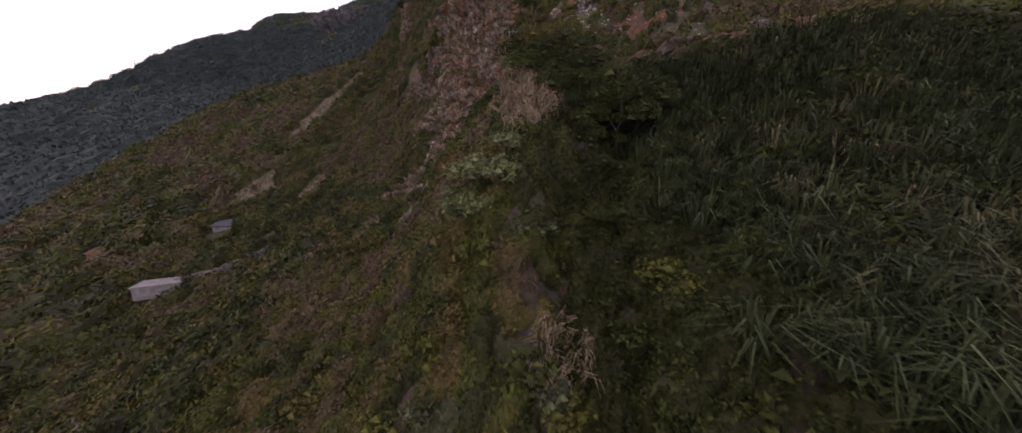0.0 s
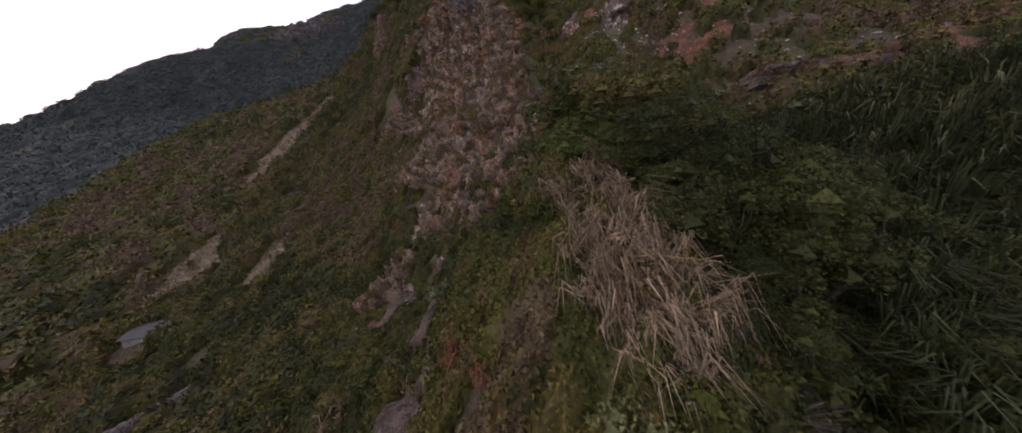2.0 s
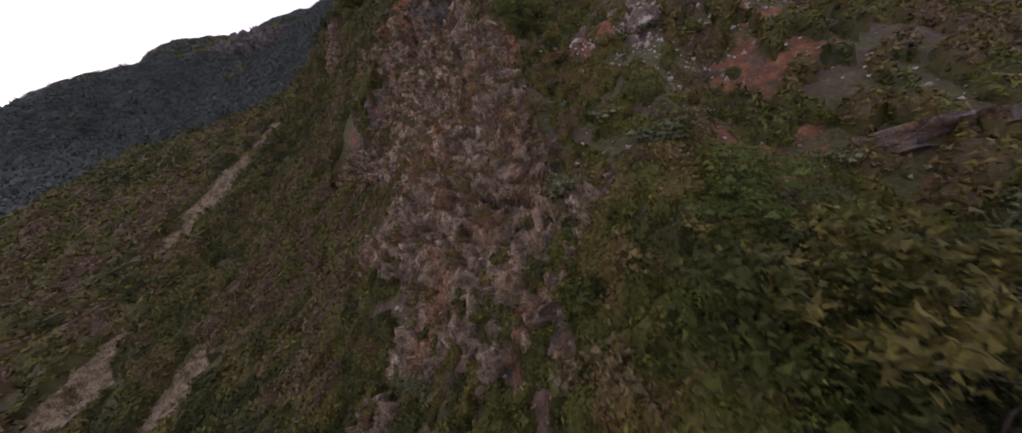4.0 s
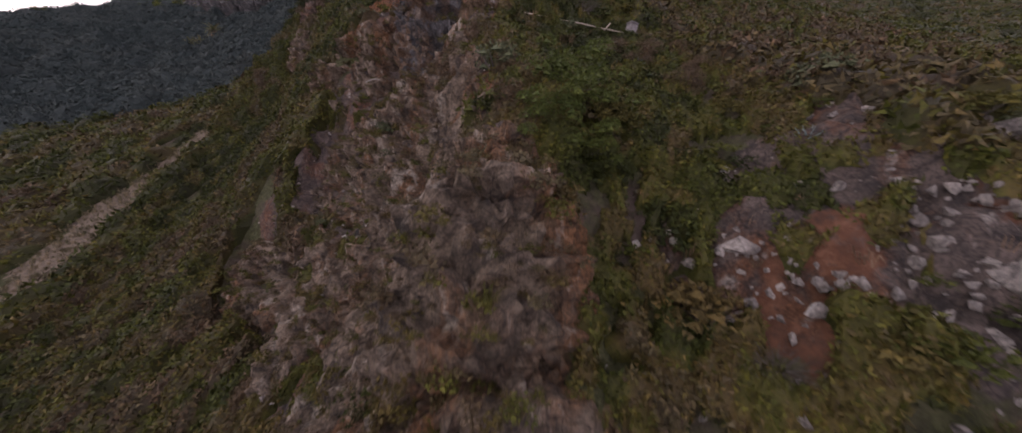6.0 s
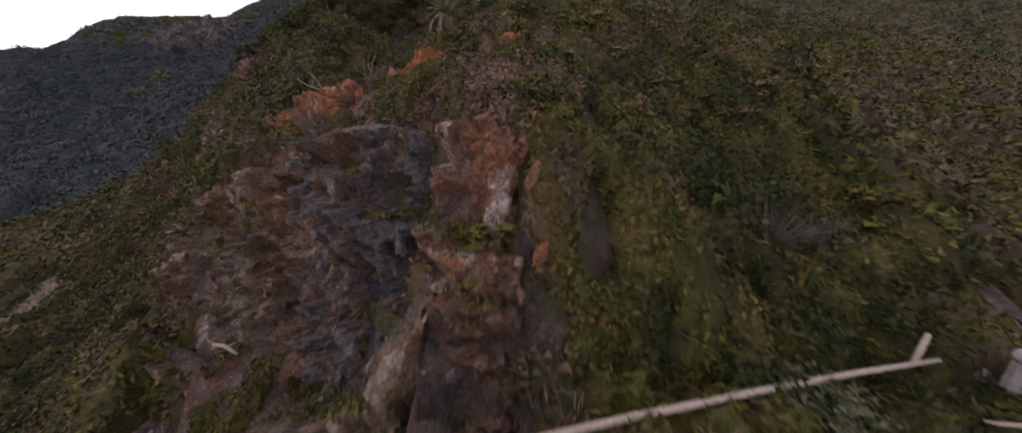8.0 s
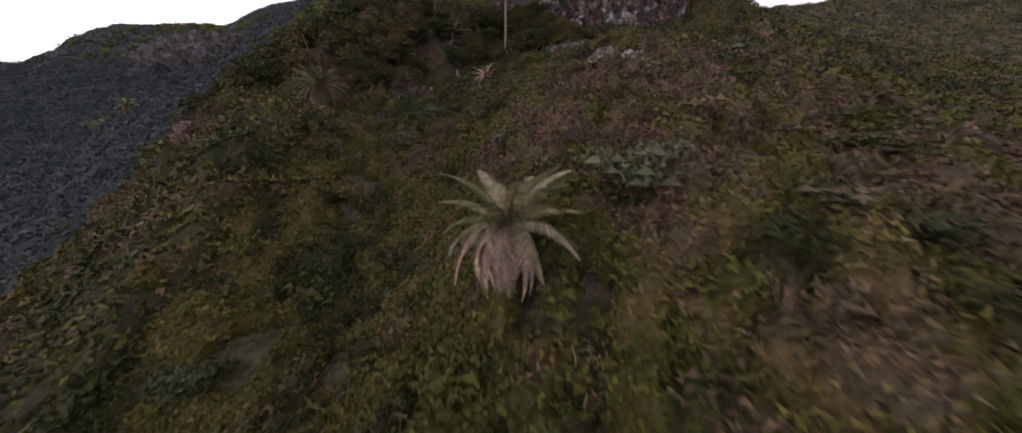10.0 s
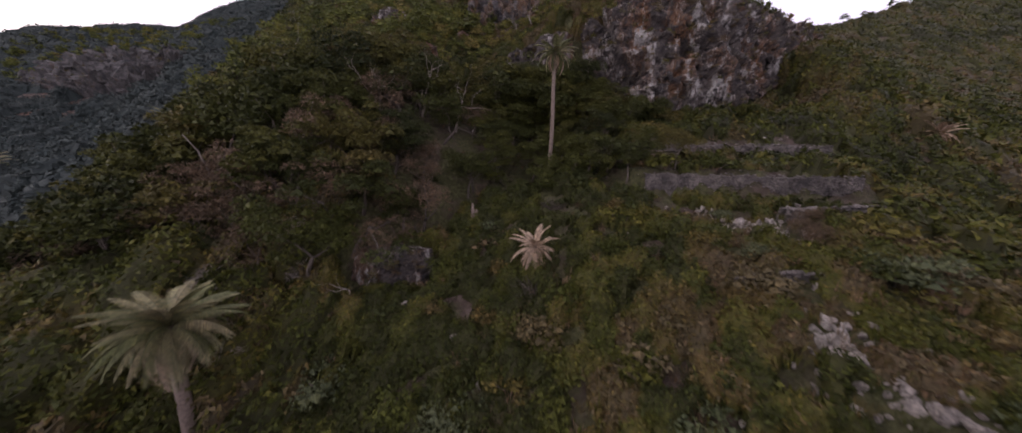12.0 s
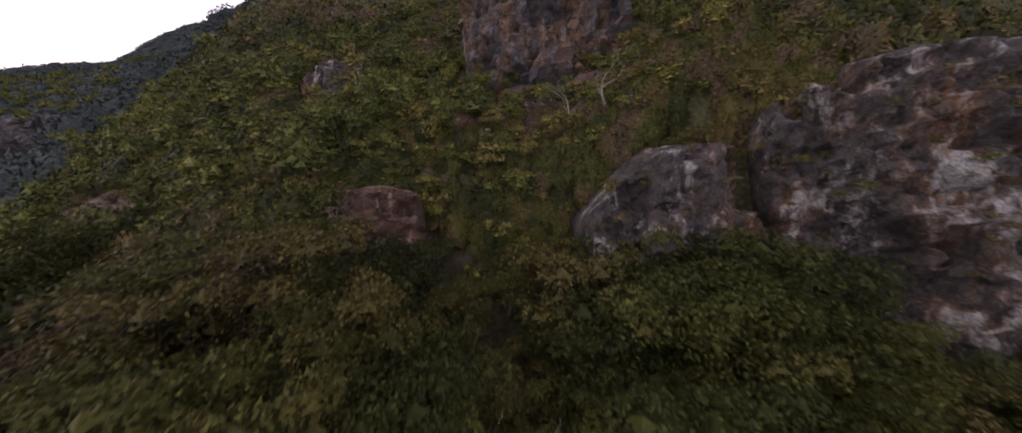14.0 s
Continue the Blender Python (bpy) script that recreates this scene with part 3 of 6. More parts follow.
def scatter(protos, px, py, pz, scale, tone, rng, dry=0):
    """One big mesh out of many plants: arrays of vertices, faces and tones; the last dry kinds are for the brown tones."""
    vs, fs, ts, n = [], [], [], 0
    if max(v.shape[1] for v, f in protos) == 6:
        protos = [joined((v, f), (np.zeros((0, 6)), np.zeros((0, 3), int))) for v, f in protos]
    kind = rng.integers(0, len(protos) - dry, len(px))
    if dry:
        kind = np.where(tone > 0.68, rng.integers(len(protos) - dry, len(protos), len(px)), kind)
    for k, (v, f) in enumerate(protos):
        m = np.nonzero(kind == k)[0]
        if not len(m):
            continue
        a = rng.uniform(0, 2 * math.pi, len(m))
        c, s = np.cos(a)[:, None], np.sin(a)[:, None]
        sc = scale[m][:, None]
        hs = sc * rng.uniform(0.75, 1.25, (len(m), 1))
        x = (v[None, :, 0] * c - v[None, :, 1] * s) * sc + px[m][:, None]
        y = (v[None, :, 0] * s + v[None, :, 1] * c) * sc + py[m][:, None]
        z = v[None, :, 2] * hs + pz[m][:, None]
        p = np.stack([x, y, z], -1)
        if v.shape[1] == 6:
            p = np.concatenate([p, np.stack([v[None, :, 3] * c - v[None, :, 4] * s, v[None, :, 3] * s + v[None, :, 4] * c, v[None, :, 5] + 0 * c], -1)], -1)
        vs.append(p.reshape(-1, p.shape[-1]))
        fs.append((f[None] + (np.arange(len(m)) * len(v))[:, None, None]).reshape(-1, 3) + n)
        ts.append(np.repeat(tone[m], len(v)))
        n += len(m) * len(v)
    return np.concatenate(vs), np.concatenate(fs), np.concatenate(ts)


def stuff(name, data, mat, label, category):
    v, f, tone = data
    me = mesh_from(name, v, f, mat, False)
    me.attributes.new("tone", "FLOAT", "POINT").data.foreach_set("value", tone.astype(np.float32))
    return tagged(new(name, me), label, category, kind="stuff")


def jittered(x0, x1, y0, y1, cell, rng):
    gx, gy = np.meshgrid(np.arange(x0, x1, cell), np.arange(y0, y1, cell))
    return (gx + rng.uniform(0, cell, gx.shape)).ravel(), (gy + rng.uniform(0, cell, gx.shape)).ravel()


def shade_and_green(x, y):
    """Darker evergreen growth: shade put into its tone in the gully, greener plants round the wood."""
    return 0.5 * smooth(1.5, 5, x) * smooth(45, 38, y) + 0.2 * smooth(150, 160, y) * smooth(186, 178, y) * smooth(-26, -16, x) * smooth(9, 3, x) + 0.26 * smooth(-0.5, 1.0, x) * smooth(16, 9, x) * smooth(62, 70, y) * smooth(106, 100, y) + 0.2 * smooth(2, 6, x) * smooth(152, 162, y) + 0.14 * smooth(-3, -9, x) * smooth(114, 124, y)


def tones(x, y, rng):
    """Plants of a kind grow together: the tone drifts over the slope, with strays."""
    t = 0.4 + 0.04 * smooth(100, 140, y) * smooth(-12, 2, x) + 0.45 * fractal(x, y, 13, 4, 90) + 0.24 * rng.normal(size=len(x))
    return np.clip(t - shade_and_green(x, y), 0, 0.86)


# ---- rock faces ----
def value3(x, y, z, seed):
    k = np.floor(z)
    w = z - k
    w = w * w * (3 - 2 * w)
    a = value2(x + 37.7 * k, y - 19.3 * k, seed)
    b = value2(x + 37.7 * (k + 1), y - 19.3 * (k + 1), seed)
    return a + (b - a) * w


def rough3(p, size, octaves, seed):
    total, amp, norm = 0, 1.0, 0
    q = p / size
    for o in range(octaves):
        total = total + amp * np.abs(value3(q[..., 0], q[..., 1], q[..., 2], seed + o) * 2 - 1)
        norm += amp
        q, amp = q * 2.03 + 11.3, amp * 0.55
    return total / norm


LEDGES = []


def chunk(rng, n=9):
    """An angular block of rock."""
    v = rng.normal(size=(n, 3))
    v /= np.linalg.norm(v, axis=1)[:, None]
    bm = bmesh.new()
    for q in v * rng.uniform(0.75, 1.1, (n, 1)):
        bm.verts.new(q)
    bmesh.ops.convex_hull(bm, input=bm.verts[:])
    bm.verts.index_update()
    out = np.array([list(q.co) for q in bm.verts]), np.array([[q.index for q in face.verts] for face in bm.faces])
    bm.free()
    return out


def crag(name, label, mat, foot, head, amp, step, seed):
    """A rock face between a foot line and a head line, broken into buttresses, ledges and hollows."""
    foot, head = np.array(foot, float), np.array(head, float)
    FOOTPRINTS.append((foot, head))
    length = np.linalg.norm(np.diff(foot, axis=0), axis=1).sum()
    rise = np.linalg.norm(head - foot, axis=1).mean()
    nu, nv = max(8, int(length / step)), max(6, int(rise / step))
    k = np.linspace(0, 1, len(foot))
    u = np.linspace(0, 1, nu)
    w = hermite(k, u)
    v = np.linspace(-0.12, 1.1, nv)
    belly = (np.clip(v, 0, 1) * (1 - np.clip(v, 0, 1)))[:, None, None]
    p = (w @ foot)[None] * (1 - v)[:, None, None] + (w @ head)[None] * v[:, None, None]
    du, dv = np.gradient(p, axis=1), np.gradient(p, axis=0)
    n = np.cross(du, dv)
    n /= np.linalg.norm(n, axis=-1)[..., None]
    if n[..., 1].mean() > 0:
        n = -n
    p = p + n * belly * amp * 1.2
    big = 0.5 - rough3(p * np.array([1, 1, 0.55]), 6.5, 3, seed)
    mid = 0.5 - rough3(p * np.array([1, 1, 1.3]), 2.4, 4, seed + 7)
    cell = hashed(np.floor(p[..., 0] / 1.5 + 2 * mid), np.floor(p[..., 2] / 1.2 + p[..., 1] / 2.1 + big), seed + 3) - 0.5
    fine = 0.5 - rough3(p * np.array([1, 1, 1.6]), 0.95, 3, seed + 13)
    layer = (p[..., 2] / 1.7 + 1.2 * big + 0.12 * p[..., 0]) % 1.0 - 0.5
    d = amp * (1.2 * big + 1.0 * mid + 0.6 * cell) + 0.75 * fine + (0.1 if mat == m_cliff else 0.9) * layer
    edge = np.minimum(smooth(0, 0.1, u)[None], smooth(1, 0.9, u)[None]) * (smooth(-0.12, 0.05, v) * smooth(1.1, 0.93, v))[:, None]
    cave = smooth(0.3, 0.5, rough3(p * np.array([1, 1, 0.6 if mat == m_cliff else 1.9]) + 5, 4.2, 3, seed + 23))
    d = d - 1.25 * amp * cave + 0.3 * (0.5 - rough3(p, 0.5, 2, seed + 31))
    p = p + n * (d * edge - (1.4 * amp + 1.3) * (1 - edge))[..., None]
    i = np.arange(nu * nv).reshape(nv, nu)
    f = np.stack([i[:-1, :-1], i[:-1, 1:], i[1:, 1:], i[1:, :-1]], -1).reshape(-1, 4)
    base = Vector(p[nv // 3, nu // 2])
    ob = thing(name, label, "cliff", base)
    part("face", mesh_from("face", p.reshape(-1, 3) - np.array(base), f, mat, False), ob)
    pick = np.random.default_rng(seed)
    meshes = [mesh_from("block", *chunk(pick), mat, False) for i in range(3)]
    for i in range(int(length * rise / 9) + 4):
        a, c = pick.integers(1, nv - 1), pick.integers(1, nu - 1)
        if edge[a, c] < 0.7:
            continue
        s = amp * pick.uniform(0.25, 0.6)
        q = Vector(p[a, c]) - base
        part("block", meshes[i % 3], ob, m=Matrix.Translation(q) @ Euler(pick.uniform(0, 6.3, 3)).to_matrix().to_4x4() @ Matrix.Diagonal((s, s * pick.uniform(0.6, 1.0), s * pick.uniform(0.5, 0.9), 1)))
    ledge = np.argwhere((pick.random(p.shape[:2]) < (0.7 if mat == m_cliff else 1.5 if mat == m_tuff else 0.25) * step * step) & (edge > 0.3))
    LEDGES.extend(p[a, c] for a, c in ledge)
    return ob


crag("crag", "dark blue-grey basalt crag with overhanging hollows", m_basalt,
     [(-14, 104.5, 138), (-9, 101.4, 139), (-3.5, 99.4, 143)], [(-14.2, 110.6, 152.8), (-9, 106.2, 154.2), (-3.5, 102.8, 153.8)], 1.3, 0.2, 3)
crag("crag", "brown and rusty layered crag beside darker basalt", m_tuff,
     [(-31, 114.5, 137), (-26, 111.4, 137.5), (-20, 108, 138), (-13, 104.8, 138.5)], [(-31, 117, 144.5), (-26, 114.6, 148), (-20, 112.4, 151), (-13.2, 110.6, 152.8)], 1.4, 0.22, 4)
crag("outcrop", "orange weathered ledge on top of the dark crag", m_orange,
     [(-20.5, 115.8, 152.6), (-15.5, 114.4, 154.4), (-10.6, 112.6, 155.6)], [(-20.5, 117.4, 155.6), (-15.5, 116.2, 157.9), (-10.6, 114.4, 158.6)], 0.5, 0.16, 9)
crag("outcrop", "low band of orange earthy rock above a bushy shelf", m_orange,
     [(-9.6, 112.4, 156.6), (-6.2, 111.2, 157.6), (-2.4, 110.4, 158.6)], [(-9.6, 113.8, 158.9), (-6.2, 112.8, 160.3), (-2.4, 112.0, 161.2)], 0.45, 0.16, 10)
crag("outcrop", "small orange ledge among bushes", m_orange,
     [(-0.9, 106.8, 158.6), (0.6, 106.2, 158.9), (2.0, 105.9, 159.0)], [(-0.9, 107.6, 159.9), (0.6, 107.0, 160.3), (2.0, 106.7, 160.2)], 0.35, 0.14, 61)
crag("outcrop", "orange and brown rock rib on the crest", m_rib,
     [(-3.5, 94.6, 142.5), (-2.0, 92.4, 143.5), (-0.6, 92.4, 145)], [(-3.1, 98.5, 153.4), (-1.7, 96.0, 153.9), (-0.5, 95.6, 152.8)], 0.7, 0.18, 12)
crag("crag", "brown broken rock face with grey undersides", m_tuff,
     [(-15, 58, 103.5), (-9, 55, 106.5), (-3, 53, 109.5), (2.5, 55.5, 113.5)], [(-14, 70, 117.5), (-8, 67, 121.5), (-3, 65, 125.5), (2, 64.5, 125)], 0.95, 0.26, 15)
crag("outcrop", "brown and grey rock bulge with an overhang below", m_tuff,
     [(-7, 66, 122.5), (-3.5, 64, 124), (0.5, 64.2, 124.5)], [(-6, 71, 130), (-3, 69.6, 132.2), (1, 70.3, 131.8)], 1.1, 0.24, 18)
crag("crag", "reddish-brown broken buttress below the crest", m_tuff,
     [(-24, 98, 122), (-17, 92, 123), (-11, 83, 126.5), (-6, 78, 129)], [(-24, 106, 133), (-17, 102.5, 136), (-11, 97.5, 139.5), (-5.5, 89, 141)], 1.5, 0.28, 22)
crag("outcrop", "dark rock step on the flank among bushes", m_tuff,
     [(-33, 93.5, 112), (-26, 89.5, 113), (-19, 82, 112)], [(-33, 98.5, 119), (-26, 95.5, 121), (-19, 89, 121)], 1.2, 0.35, 25)
crag("cliff", "grey and white lichened cliff with orange streaks", m_cliff,
     [(8.5, 190.5, 198), (13, 187, 197), (20, 184.2, 196.5), (28, 183.4, 197), (37, 186.5, 200), (45, 190.5, 203)],
     [(9.5, 196.0, 211), (13, 194, 215), (20, 190.6, 217.5), (28, 188.4, 217), (37, 191.5, 218), (45, 197, 217)], 1.9, 0.26, 28)
crag("crag", "grey streaked rock face half hidden by trees", m_cliff,
     [(-4, 192.4, 199), (2.5, 191.6, 200), (9.5, 189.4, 198)], [(-3.5, 195, 206), (3, 195.4, 211), (9.8, 195, 211.5)], 1.3, 0.24, 30)
crag("cliff", "dark overhanging end of the cliff above scrub", m_cliff,
     [(44, 189.5, 203), (55, 195.5, 206), (66, 201.5, 209), (80, 209.5, 212)], [(44, 197, 219), (55, 202, 221), (66, 206, 222), (81, 211, 220)], 2.6, 0.45, 31)
crag("outcrop", "small dark rock with pale patches among bushes", m_cliff,
     [(-20.8, 167.2, 177.4), (-16.5, 167.0, 177.6), (-12.2, 167.2, 177.8)], [(-20.6, 168.8, 181.4), (-16.5, 168.6, 181.8), (-12.0, 168.6, 181.2)], 0.6, 0.18, 33)
crag("cliff", "black rock wall high above the woods", m_basalt,
     [(-10, 217, 219), (-3, 214.5, 220), (5, 213, 221), (14, 211, 220)], [(-10, 224, 239), (-3, 222, 243), (5, 221, 243), (14, 218, 238)], 1.9, 0.4, 34)
crag("outcrop", "grey-brown crag among yellow-green trees", m_tuff,
     [(-54, 214.5, 199), (-47, 211.5, 200), (-40, 209.5, 201)], [(-54, 218, 207), (-47, 215.5, 209.5), (-40, 213, 208)], 1.4, 0.35, 37)
crag("outcrop", "small rusty-brown crag with an orange hollow", m_tuff_orange,
     [(-21, 198, 202), (-17.5, 196.5, 202), (-14, 196.5, 202.5)], [(-21, 201, 208), (-17.5, 199.6, 209.3), (-14, 199.6, 208.6)], 1.0, 0.22, 40)
crag("outcrop", "pale streaked outcrop on the wooded slope", m_cliff,
     [(-33, 227, 219), (-28, 225, 219), (-22, 225, 220)], [(-33, 230, 225), (-28, 229, 227), (-22, 228, 226)], 1.0, 0.35, 43)
crag("outcrop", "orange and grey rock tower on the valley flank", m_tuff_orange,
     [(-54, 164, 164), (-50.5, 162.5, 165), (-47, 164, 167)], [(-53.5, 168, 172), (-50.5, 166.5, 174.5), (-47.5, 167.5, 173.5)], 1.3, 0.28, 46)
crag("outcrop", "grey-brown rock spur above the valley", m_tuff,
     [(-49, 146, 150), (-45, 143.5, 151), (-41, 143, 153)], [(-48.5, 150, 159), (-45, 148.5, 161), (-41, 148, 160.5)], 1.3, 0.28, 49)
crag("outcrop", "dark undercut ledge above red earth", m_basalt,
     [(20, 45.2, 114.2), (25, 44.6, 114.2), (30, 44, 114.3), (35, 44.5, 115.2)], [(20, 45.9, 115.8), (25, 45.2, 116.1), (30, 44.8, 116.2), (35, 45.4, 116.9)], 0.7, 0.22, 52)
crag("cliff", "far rusty cliff band under the ridge, greyed as haze", m_far_rock,
     [(-190, 300, 204), (-165, 288, 209), (-140, 286, 213), (-118, 293, 218)], [(-190, 308, 217), (-165, 297, 225), (-140, 295, 229), (-118, 301, 231)], 3.4, 1.1, 55)


gx, gy, gf = sheet(spread(-620, -42, 40, 700, 0.8, 1.05), spread(-150, 4, 222, 900, 0.8, 1.05))
gz = ground(gx, gy)
stony = most(gx, gy, STONY, 10)
# bare rock stands out in blocks and ledges
near = smooth(80, 40, np.abs(gx + 5)) * smooth(230, 215, gy)
blocks = fractal(gx + 0.6 * gz, gy, 2.6, 4, 21, 0.6)
gz = gz + stony * near * (1.1 * np.sign(blocks) * np.abs(blocks) ** 0.6 + 0.35 * np.sin(1.9 * gz + 2 * fractal(gx, gy, 6, 2, 30)))
gz = gz + near * 0.25 * fractal(gx, gy, 1.6, 3, 33)
hill_mesh = mesh_from("ground", np.stack([gx, gy, gz], -1), gf, m_ground)
for mask, values in (("stony", stony), ("red_earth", 0.6 * most(gx, gy, RED, 60)), ("dry_grass", most(gx, gy, DRY, 80))):
    hill_mesh.attributes.new(mask, "FLOAT", "POINT").data.foreach_set("value", values.astype(np.float32))
hill = tagged(new("ground", hill_mesh), "steep brown and green volcanic mountainside of soil and scrub", "ground", kind="structure")


def rock_skin(label, x0, x1, y0, y1, step, mat, seed):
    """Bare broken rock that stands proud of the slope wherever the ground is stony."""
    x, y, f = sheet(np.arange(x0, x1, step), np.arange(y0, y1, step))
    z = ground(x, y)
    e = 0.4
    n = np.stack([(ground(x - e, y) - ground(x + e, y)) / (2 * e), (ground(x, y - e) - ground(x, y + e)) / (2 * e), np.ones(len(x))], -1)
    n /= np.linalg.norm(n, axis=1)[:, None]
    p = np.stack([x, y, z], -1)
    mask = most(x, y, STONY, 10)
    big, mid = 0.5 - rough3(p, 3.4, 4, seed), 0.5 - rough3(p * np.array([1, 1, 1.5]), 1.1, 3, seed + 5)
    cell = hashed(np.floor(x / 1.3 + 2 * mid), np.floor(z / 1.0 + y / 3 + 2 * big), seed + 9) - 0.5
    east = x1 - 4.4 * smooth(66, 78, y)
    inside = smooth(x0, x0 + 4, x) * smooth(east, east - 1.5, x) * (1 - smooth(3.0, 1.5, np.abs(y - 89.6)) * smooth(-6, -4, x)) * smooth(y0, y0 + 5, y) * smooth(y1, y1 - 4, y)
    inside = inside * (1 - smooth(-6.5, -5, x) * smooth(95, 97, y))
    patchy = smooth(0.56, 0.72, (mask * (1 - 0.6 * smooth(82, 90, y)) + 1.0 * fractal(x, y, 5, 4, seed + 2)) * inside)
    step_up = (z / 1.15 + 1.3 * big + 0.25 * x) % 1.0
    d = 1.5 * big + 1.0 * mid + 0.8 * cell + 0.7 * step_up - 0.1
    p = p + n * (d * patchy - 1.5 * (1 - patchy))[:, None]
    pick = np.random.default_rng(seed)
    LEDGES.extend(p[(patchy > 0.4) & (pick.random(len(x)) < 1.3 * step * step)])
    ob = new("bedrock", mesh_from("bedrock", p, f, mat, False))
    return tagged(ob, label, "rock", kind="structure")


rock_skin("brown fractured bedrock along the crest", -26, 3.2, 44, 116, 0.24, m_tuff, 71)

# ---- scrub over the slope ----
rng = np.random.default_rng(7)
SHRUBS = [bush(rng, 9, 150, 0.105) for i in range(5)]
SHRUBS.append(joined(bush(rng, 5, 60, 0.13, 0.7), blades(rng, 22, 0.8, 0.9, 0.025, 0.5)))
SHRUBS += [dry_bush(rng, 7, 130, 0.03) for i in range(2)]


# where loose stones lie, and where plants are cleared to show pole, palm and walls to the camera: middle and radius
CLEARINGS = [(13, 56, 1.8), (17, 58, 2.2), (21.5, 58.5, 2.0), (26, 61, 2.2), (31, 63, 2.2), (0.2, 89.0, 0.7), (2.2, 89.1, 0.7), (4.2, 89.3, 0.7), (6.2, 89.5, 0.7), (8.2, 89.7, 0.7), (7.3, 150, 1.2), (6.7, 146.5, 1.7), (6.6, 142.4, 1.9), (4.0, 141, 1.6), (8, 144, 1.2), (5.8, 139.8, 1.7), (4.6, 137.4, 1.6), (2.2, 139, 1.0), (6.5, 134.6, 1.5), (9, 162, 1.2), (10, 159, 1.3), (12, 156.5, 1.5), (0.8, 134.5, 1.2), (9, 67.8, 1.6), (15, 64.5, 2.2), (13, 61, 2), (-27.8, 157.6, 2.6), (-26.5, 155.5, 2.0), (7.5, 163.8, 1.0), (9.8, 161.8, 1.0), (12, 160.6, 1.0), (14.5, 159.6, 1.1), (17, 159.3, 1.1), (19.5, 159.3, 1.1), (22, 159.6, 1.1), (7, 169, 0.8), (10, 167, 0.8), (13, 166.2, 0.8), (16, 165.5, 0.8), (20, 165.3, 0.8), (8, 152.6, 0.8), (12, 151.2, 0.8)]


def bare(x, y):
    """Where little grows: rock, red earth, dry grass, and spots cleared so that walls, tank and hut show to the camera.
    """
    out = np.maximum(0.38 * most(x, y, STONY, 10), np.maximum(0.5 * most(x, y, RED, 60), 0.95 * most(x, y, DRY, 80)))
    out = np.maximum(out, 1.1 * under_rock(np.ravel(x), np.ravel(y))[0].reshape(np.shape(x)))
    out = np.maximum(out, 0.4 * smooth(-1, 4, x) * smooth(46, 36, x) * smooth(38, 45, y) * smooth(80, 72, y) * smooth(-0.45, 0.15, fractal(x, y, 8, 3, 85)))
    for line_x, line_y in (((7.2, 15, 24.5), (166.6, 162.9, 161.2)), ((7.6, 17, 32.7), (174.4, 169.6, 169.9))):
        d = y - np.interp(x, line_x, line_y)
        out = np.maximum(out, 1.2 * smooth(-1.6, -0.9, d) * smooth(1.0, 0.5, d) * (x > line_x[0] - 1) * (x < line_x[-1] + 1))
    for cx, cy, r in CLEARINGS:
        out = np.maximum(out, 0.9 * smooth(r * 1.25, r * 0.8, np.hypot(x - cx, y - cy)))
    return np.where(np.minimum(np.hypot(x + 53.6, y - 43.0), np.hypot(x + 54.4, y - 56.5)) < 3.2, 1.5, out)


def corridor(x, y):
    return (np.abs(x + 3) < 22) & (y > 2) & (y < 216)


x, y = jittered(-28, 22, 2, 216, 2.5, rng)
grow = 0.5 + 0.5 * fractal(x, y, 5, 3, 70)
keep = (rng.random(len(x)) < (1 - bare(x, y)) * np.clip(0.6 + 1.0 * grow, 0, 1)) & corridor(x, y) & (most(x, y, FOREST[:2], 40) < 0.6)
x, y = x[keep], y[keep]
size = (0.9 + 1.0 * rng.random(len(x)) ** 1.5) * (1 - 0.65 * bare(x, y))
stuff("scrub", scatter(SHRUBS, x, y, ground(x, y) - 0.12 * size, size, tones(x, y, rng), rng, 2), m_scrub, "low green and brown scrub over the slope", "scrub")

spots = np.array(LEDGES)
size = 0.25 + 0.75 * rng.random(len(spots)) ** 2
stuff("scrub", scatter(SHRUBS, spots[:, 0], spots[:, 1] - 0.1, spots[:, 2] - 0.1, size, np.clip(0.3 + 0.5 * rng.random(len(spots)), 0, 1), rng, 2), m_scrub, "small plants rooted on rock ledges", "scrub")


def cells(x, y, size, seed):
    """The nearest plant to each place: how far it is in plant widths, and that plant's own chances."""
    u, v = x / size, y / size
    best = np.full(len(x), 9.0)
    one, two = np.zeros(len(x)), np.zeros(len(x))
    for i in (-1, 0, 1):
        for j in (-1, 0, 1):
            a, b = np.floor(u) + i, np.floor(v) + j
            d = np.hypot(a + hashed(a, b, seed) - u, b + hashed(a, b, seed + 1) - v) / (0.75 + 0.5 * hashed(a, b, seed + 2))
            closer = d < best
            best = np.where(closer, d, best)
            one, two = np.where(closer, hashed(a, b, seed + 3), one), np.where(closer, hashed(a, b, seed + 4), two)
    return best, one, two


